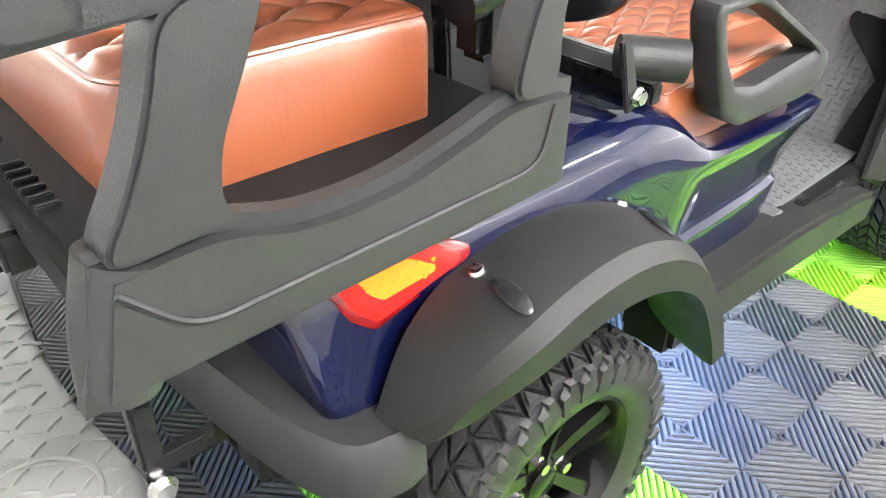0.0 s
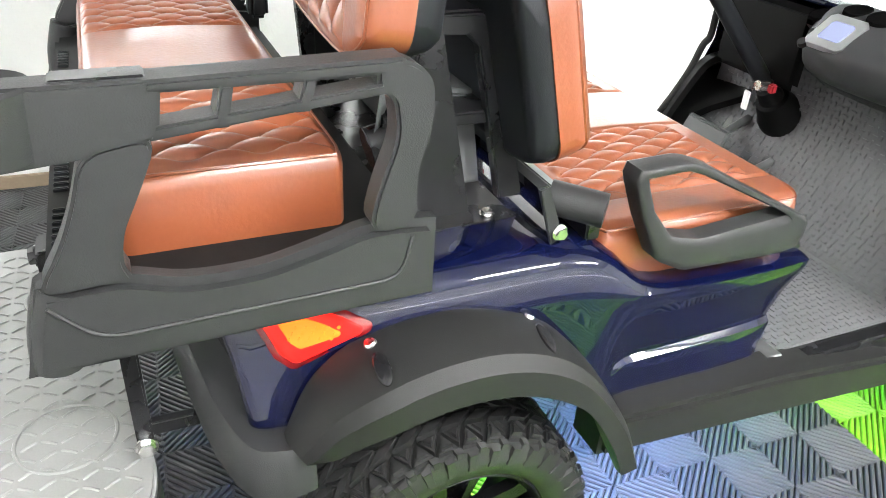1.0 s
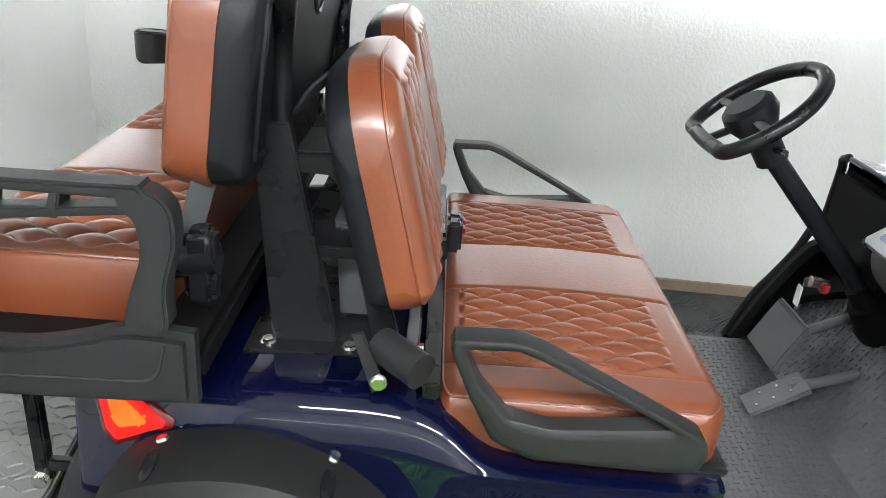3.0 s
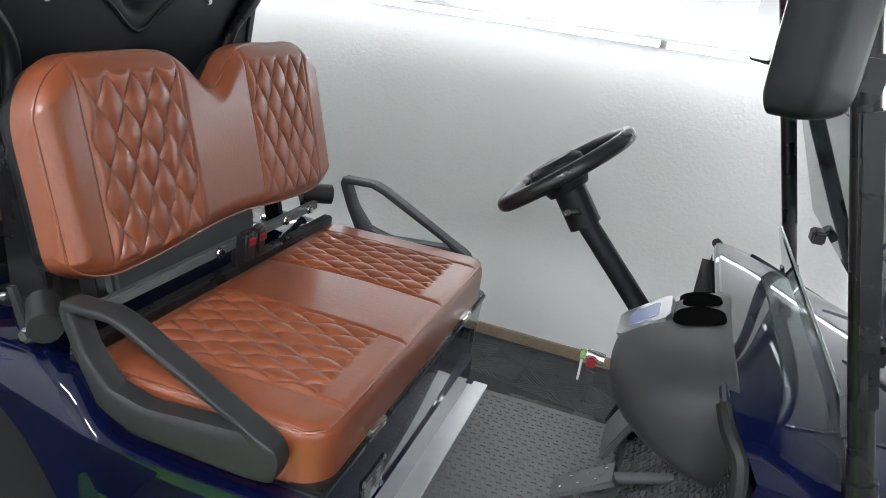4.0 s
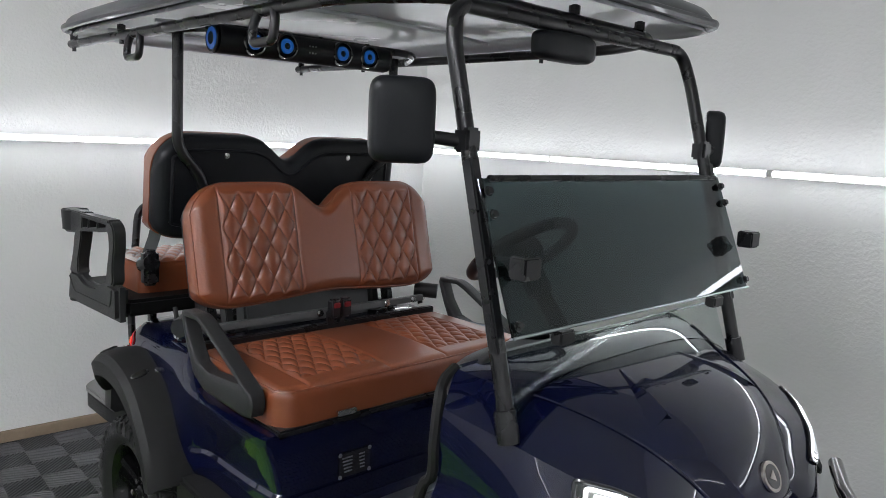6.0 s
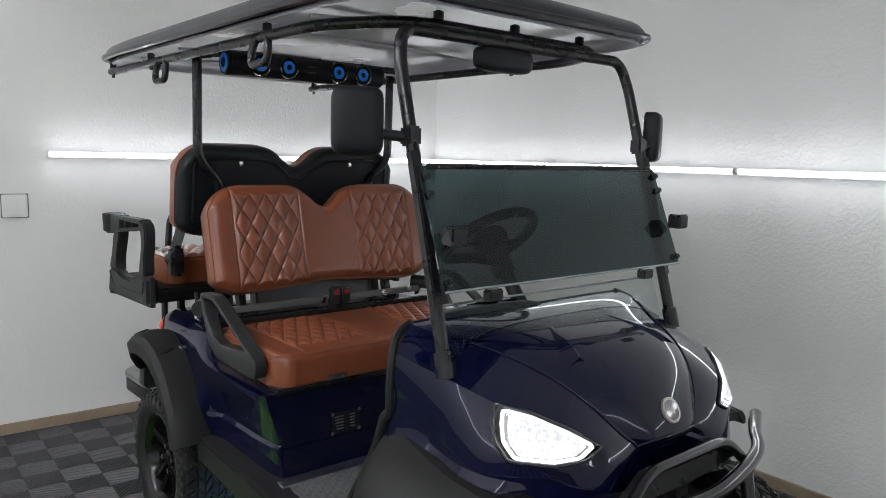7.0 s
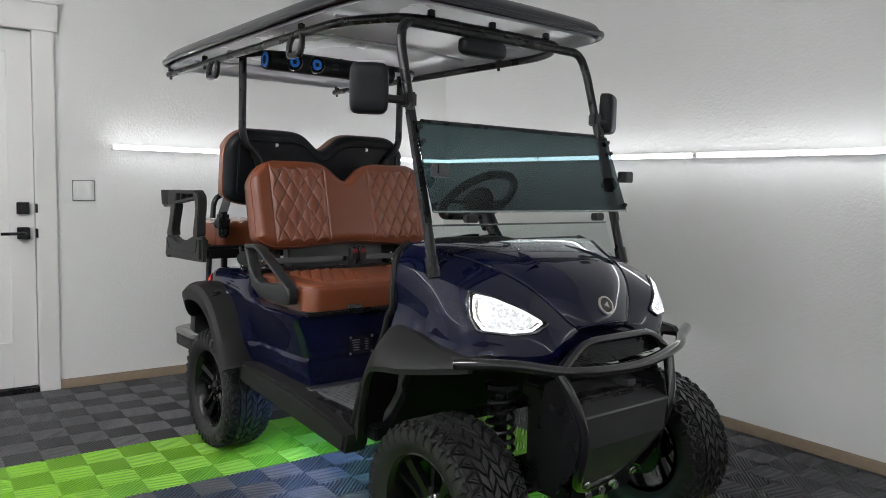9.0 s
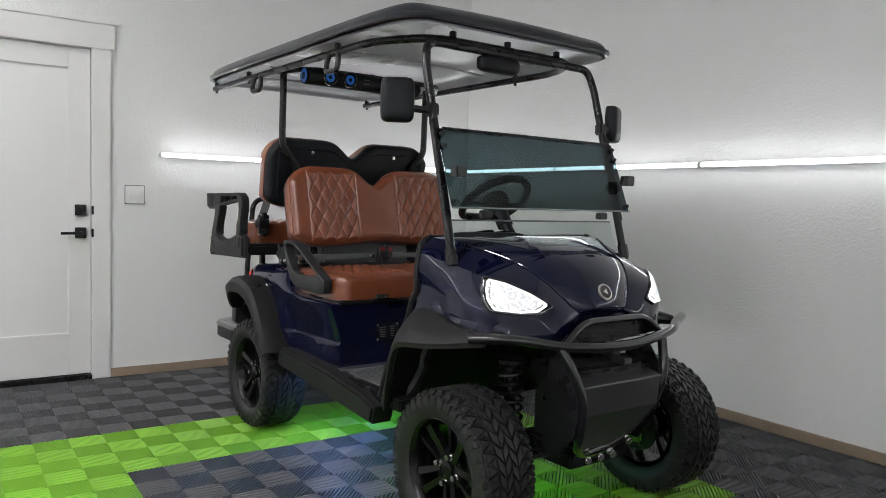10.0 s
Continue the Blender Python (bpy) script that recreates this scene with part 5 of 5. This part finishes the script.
def plate(top_x, top_z, top_w, low_x, low_z, low_w, th):
    """A folded sheet between two level edges, as wide as the loop."""
    a, b = Vector((top_x, -0.035, top_z)), Vector((low_x, -0.035, low_z))
    d = (b - a).normalized()
    n = Vector((-d.z, 0, d.x)) * -th
    def row(p, w):
        return [p + Vector((0, -w, 0)), p + Vector((0, w, 0)), p + n + Vector((0, w, 0)), p + n + Vector((0, -w, 0))]
    return loft([row(a, top_w), row(b, low_w)], close=True, caps=True)
cpart("skid_plate", plate(2.048, 0.610, 0.215, 2.042, 0.502, 0.205, 0.012), SKID, bb, "black sheet-metal skid plate")
cpart("skid_pan", plate(2.042, 0.502, 0.205, 1.945, 0.335, 0.125, 0.012), SKID, bb)
cpart("skid_top", plate(1.88, 0.668, 0.20, 2.048, 0.610, 0.215, 0.012), SKID, bb, "black flat top of the skid plate")
# the fold is a rod in a lighter grey than the plate
cpart("skid_fold", rod((2.049, -0.247, 0.609), (2.049, 0.177, 0.609), 0.005, 8), GREYC, bb, "lighter grey fold of the skid plate")
gusset = [(1.97, 0.735), (2.025, 0.66), (2.045, 0.56), (2.012, 0.43), (1.945, 0.335), (1.87, 0.335), (1.85, 0.50), (1.88, 0.68)]
for y in (-0.25, 0.192):
    cpart("skid_gusset", prism(gusset, y - 0.004, y + 0.004, bevel=0.002), BLACK, bb, "black side gusset of the bull bar")
cpart("winch_shelf", box(1.72, 1.99, -0.20, 0.20, 0.60, 0.65, 0.01), BLACK)

cpart("winch_mount", joined(box(1.90, 1.975, 0.05, 0.10, 0.645, 0.672, 0.004), box(1.74, 1.92, 0.05, 0.10, 0.66, 0.70, 0.006)), SKID, bb, "black flat winch mounting bar")
for y, z in ((-0.12, 0.34), (0.0, 0.325), (0.12, 0.34)):
    cpart("plate_bolt", bolt((1.955 if y else 1.965, y, z), (1, 0, -0.5), 0.012, 0.012), CHROME, bb)

# suspension
for s in (-1, 1):
    y = s * 0.34
    sp = [(1.77 + 0.045 * math.cos(a), y + 0.045 * math.sin(a), 0.42 + 0.24 * a / (2 * math.pi * 7)) for a in [2 * math.pi * 7 * i / 112 for i in range(113)]]
    cpart("coil_spring", tube(sp, 0.007, 6), BLACK, label="black coil spring and damper")
    cpart("damper", joined(rod((1.77, y, 0.30), (1.77, y, 0.66), 0.022), rod((1.77, y, 0.66), (1.77, y, 0.675), 0.055, 16)), BLACK)
    cpart("control_arm", joined(tube([(1.66, s * 0.15, 0.30), (1.73, s * 0.47, 0.27)], 0.018), tube([(1.80, s * 0.15, 0.30), (1.73, s * 0.47, 0.27)], 0.018)), BLACK)
    cpart("knuckle", box(1.69, 1.77, s * 0.42, s * 0.50, 0.22, 0.38, 0.01), GREENA)
cpart("front_frame", joined(box(1.66, 1.80, -0.12, 0.12, 0.60, 0.74, 0.02), box(1.68, 1.78, -0.13, -0.08, 0.30, 0.62, 0.008), box(1.68, 1.78, 0.08, 0.13, 0.30, 0.62, 0.008)), BLACK, label="black front chassis frame")
cpart("front_beam", box(1.62, 1.92, -0.16, 0.16, 0.26, 0.34, 0.01), BLACK)
cpart("rear_axle", joined(rod((-0.02, -0.45, 0.29), (-0.02, 0.45, 0.29), 0.045, 14), tube([(-0.10, 0.05, 0.29), (0.06, 0.05, 0.29)], 0.10, 16)), BLACK)
for y in (-0.07, 0.0, 0.07):
    cpart("beam_bolt", bolt((1.921, y, 0.285), (1, 0, 0), 0.012, 0.012), CHROME)


# wheels
def tyre_mesh(r, w):
    prof = [(0.62 * r, -w * 0.36), (0.70 * r, -w * 0.47), (0.84 * r, -w * 0.5), (0.925 * r, -w * 0.46), (0.95 * r, -w * 0.30), (0.955 * r, 0),
            (0.95 * r, w * 0.30), (0.925 * r, w * 0.46), (0.84 * r, w * 0.5), (0.70 * r, w * 0.47), (0.62 * r, w * 0.36)]
    carcass = lathe(prof, (0, 0, 0), "y", 56)
    bm = bmesh.new()
    k = 38
    def block(a0, quad, h0, h1):
        lo, hi = [], []
        cx = sum(q[0] for q in quad) / len(quad)
        cy = sum(q[1] for q in quad) / len(quad)
        for da, y in quad:
            for lst, h, sh in ((lo, h0, 1.0), (hi, h1, 0.88)):
                a = a0 + cx + (da - cx) * sh
                yy = cy + (y - cy) * sh
                edge = max(0, abs(yy) / w - 0.36)
                rr = h - edge * 0.35 * r
                lst.append(bm.verts.new((rr * math.cos(a), yy, rr * math.sin(a))))
        m = len(quad)
        bm.faces.new(hi)
        for i in range(m):
            bm.faces.new((lo[i], lo[(i + 1) % m], hi[(i + 1) % m], hi[i]))
    st = 2 * math.pi / k
    for i in range(k):
        a = i * st
        for s in (-1, 1):
            o = a + (st / 2 if s > 0 else 0)
            # slanted centre blocks, then triangular shoulder lugs with a raised core
            for y0, y1, lean_a in ((0.004, 0.112, 0.75), (0.122, 0.235, -0.75)):
                a0, a1 = (0.0, lean_a * st) if lean_a > 0 else (-lean_a * st, 0.0)
                block(o, [(a0, s * y0 * w), (a0 + 0.80 * st, s * y0 * w), (a1 + 0.80 * st, s * y1 * w), (a1, s * y1 * w)], 0.93 * r, r)
            for tri in ([(0.0, 0.25), (0.86, 0.25), (0.46, 0.405)], [(0.53, 0.43), (0.97, 0.27), (1.42, 0.43)]):
                ca, cy = sum(q[0] for q in tri) / 3, sum(q[1] for q in tri) / 3
                block(o, [(q[0] * st, s * q[1] * w) for q in tri], 0.93 * r, 0.984 * r)
                block(o, [((ca + (q[0] - ca) * 0.52) * st, s * (cy + (q[1] - cy) * 0.52) * w) for q in tri], 0.97 * r, 1.002 * r)
            block(o, [(0.10 * st, s * 0.418 * w), (0.50 * st, s * 0.435 * w), (0.50 * st, s * 0.475 * w), (0.20 * st, s * 0.475 * w)], 0.90 * r, 0.985 * r)
            block(o, [(0.62 * st, s * 0.475 * w), (1.12 * st, s * 0.44 * w), (1.05 * st, s * 0.508 * w), (0.68 * st, s * 0.508 * w)], 0.85 * r, 0.975 * r)
    return carcass, bm


def rim_mesh(rr, w):
    bm = lathe([(rr * 1.02, w * 0.34), (rr * 1.05, w * 0.40), (rr * 1.0, w * 0.42), (rr * 0.93, w * 0.36), (rr * 0.90, w * 0.05), (rr * 0.88, -w * 0.35)], (0, 0, 0), "y", 48)
    return bm


def spokes_mesh(rr, w):
    bm = bmesh.new()
    for i in range(5):
        for s in (-1, 1):
            a = 2 * math.pi * i / 5
            def at(r, t, y):
                return Vector((r * math.cos(a) - t * math.sin(a), y, r * math.sin(a) + t * math.cos(a)))
            secs = []
            for f, t0, t1, yo in ((0.22, 0.010, 0.030, 0.26), (0.5, 0.014, 0.036, 0.28), (0.80, 0.022, 0.048, 0.33), (0.95, 0.026, 0.056, 0.34)):
                secs.append([at(rr * f, s * t0, w * yo), at(rr * f, s * t1, w * (yo - 0.02)), at(rr * f, s * t1, w * (yo - 0.13)), at(rr * f, s * t0, w * (yo - 0.13))])
            loft(secs, bm=bm, close=True, caps=True)
    lathe([(0, w * 0.30), (0.028, w * 0.30), (0.034, w * 0.28), (0.034, w * 0.24), (0.075, w * 0.22), (0.075, w * 0.10), (0, w * 0.10)], (0, 0, 0), "y", 24, bm=bm)
    return bm


def wheel(parent):
    """Outer face towards +y."""
    R, w, rr = 0.292, 0.235, 0.186
    hub = cpart("wheel", lathe([(0, -0.02), (0.06, -0.02), (0.06, -0.09), (0.11, -0.09), (0.11, -0.10), (0, -0.10)], (0, 0, 0), "y", 24), BLACK, parent, "chunky off-road tyre on a gloss black alloy rim")
    carcass, lugs = tyre_mesh(R, w)
    cpart("tyre", carcass, RUBBER, hub, "black off-road tyre")
    tagged(cpart("tread", lugs, RUBBER, hub, "", 30), "deep rubber lugs of the tyre tread", kind="stuff")
    cpart("rim", rim_mesh(rr, w), RIM, hub)
    cpart("spokes", spokes_mesh(rr, w), RIM, hub, "five-spoke gloss black alloy")
    for i in range(4):
        a = 2 * math.pi * (i + 0.5) / 4
        cpart("lug_nut", bolt((0.052 * math.cos(a), w * 0.22, 0.052 * math.sin(a)), (0, 1, 0), 0.011, 0.024), CHROME, hub)
    return hub


first = wheel(cart)
yo = 0.655 - 0.235 / 2
for k, (x, y) in enumerate(((-0.02, yo), (-0.02, -yo), (1.735, yo), (1.735, -yo))):
    turn = 0 if y > 0 else 180
    m = pose(x * K, y * K, 0.292 * K, 0, [20, 55, -10, 30][k], turn)
    if k == 0:
        first.matrix_basis = m
    else:
        copy_thing(first, m)

# under-glow lamps below the frame
for x, y, col, e in ((0.55, -0.34, (0.25, 0.42, 1.0), 3.4), (0.15, 0.10, (0.15, 1.0, 0.25), 0.8), (1.55, 0.0, (0.2, 1.0, 0.25), 0.9)):
    la = bpy.data.lights.new("underglow", "AREA")
    la.shape, la.size, la.size_y, la.energy, la.color = "RECTANGLE", 0.5, 0.03, e, col
    lo = new("underglow_lamp", la)
    lo.matrix_basis = pose(x * K, y * K + 0.063, 0.32, 0, 0, 0)


# ---- floor tiles ----
def tile_mesh(flip):
    """A square of parallel ribs that run across its corners."""
    s, pitch, wd, h = TILE_SIDE - 0.001, 0.0152, 0.0112, 0.012
    me_v, me_f = [], []
    c = -s * 2
    while c < s * 2:
        # the band c <= x + y <= c + wd clipped to the square, on the diagonal
        def clip(k):
            p, q = max(0, k - s), min(s, k)
            return ((p, k - p), (q, k - q)) if q > p else None
        a, b = clip(c), clip(c + wd * 1.414)
        if a and b:
            quad = [a[0], a[1], b[1], b[0]]
            i = len(me_v)
            # a flat crown, two chamfers and two sides
            for push, z in ((-0.0018, 0.0), (0.0, -0.0035), (0.0006, -h)):
                for (x, y), k in zip(quad, (-1, -1, 1, 1)):
                    me_v.append((x + k * push, y + k * push, z))
            me_f.append((i, i + 1, i + 2, i + 3))
            for t in (i, i + 4):
                me_f += [(t, t + 4, t + 5, t + 1), (t + 3, t + 2, t + 6, t + 7)]
        c += pitch * 1.414
    i = len(me_v)
    r = 0.003
    for (x0, y0, x1, y1) in ((0, 0, s, r), (0, s - r, s, s), (0, 0, r, s), (s - r, 0, s, s)):
        i = len(me_v)
        me_v += [(x0, y0, -0.003), (x1, y0, -0.003), (x1, y1, -0.003), (x0, y1, -0.003)]
        me_f.append((i, i + 1, i + 2, i + 3))
    if flip:
        me_v = [(s - x, y, z) for x, y, z in me_v]
        me_f = [f[::-1] for f in me_f]
    return me_v, me_f


X0, Y0 = -0.206, -1.206                                   # a corner of the lime border
def is_lime(i, j):
    inside = 0 <= i < 14 and -4 <= j < 14
    core = 4 <= i < 10 and 0 <= j < 10
    return inside and not core


near, far = [], {}
for i in range(-9, 37):
    for j in range(-23, 22):
        x, y = X0 + i * TILE_SIDE, Y0 + j * TILE_SIDE
        if x + TILE_SIDE < WX or x > EX or y + TILE_SIDE < SY or y > WY:
            continue
        near.append((abs(x - 0.9) * 0.9 + abs(y + 0.9), i, j, x, y))
near.sort()
kinds = {}
for flip in (0, 1):
    v, f = tile_mesh(flip)
    for lime in (0, 1):
        me = bpy.data.meshes.new("tile")
        me.from_pydata(v, [], f)
        me.materials.append(TILEG if lime else TILE)
        kinds[flip, lime] = me
for k, (_, i, j, x, y) in enumerate(near):
    key = ((i + j) % 2, int(is_lime(i, j)))
    if k < 300:
        ob = new("tile", kinds[key])
        ob.location = (x + 0.001, y + 0.001, 0)
        ob.parent = floor
    else:
        far.setdefault(key[1], []).append((key[0], x, y))
for lime, cells in far.items():
    vs, fs = [], []
    for flip, x, y in cells:
        v, f = tile_mesh(flip)
        b = len(vs)
        vs += [(p[0] + x + 0.001, p[1] + y + 0.001, p[2]) for p in v]
        fs += [tuple(q + b for q in g) for g in f]
    me = bpy.data.meshes.new("tiles")
    me.from_pydata(vs, [], fs)
    me.materials.append(TILEG if lime else TILE)
    ob = tagged(new("tiles", me), "ribbed plastic floor tiles", kind="stuff")
    ob.parent = floor
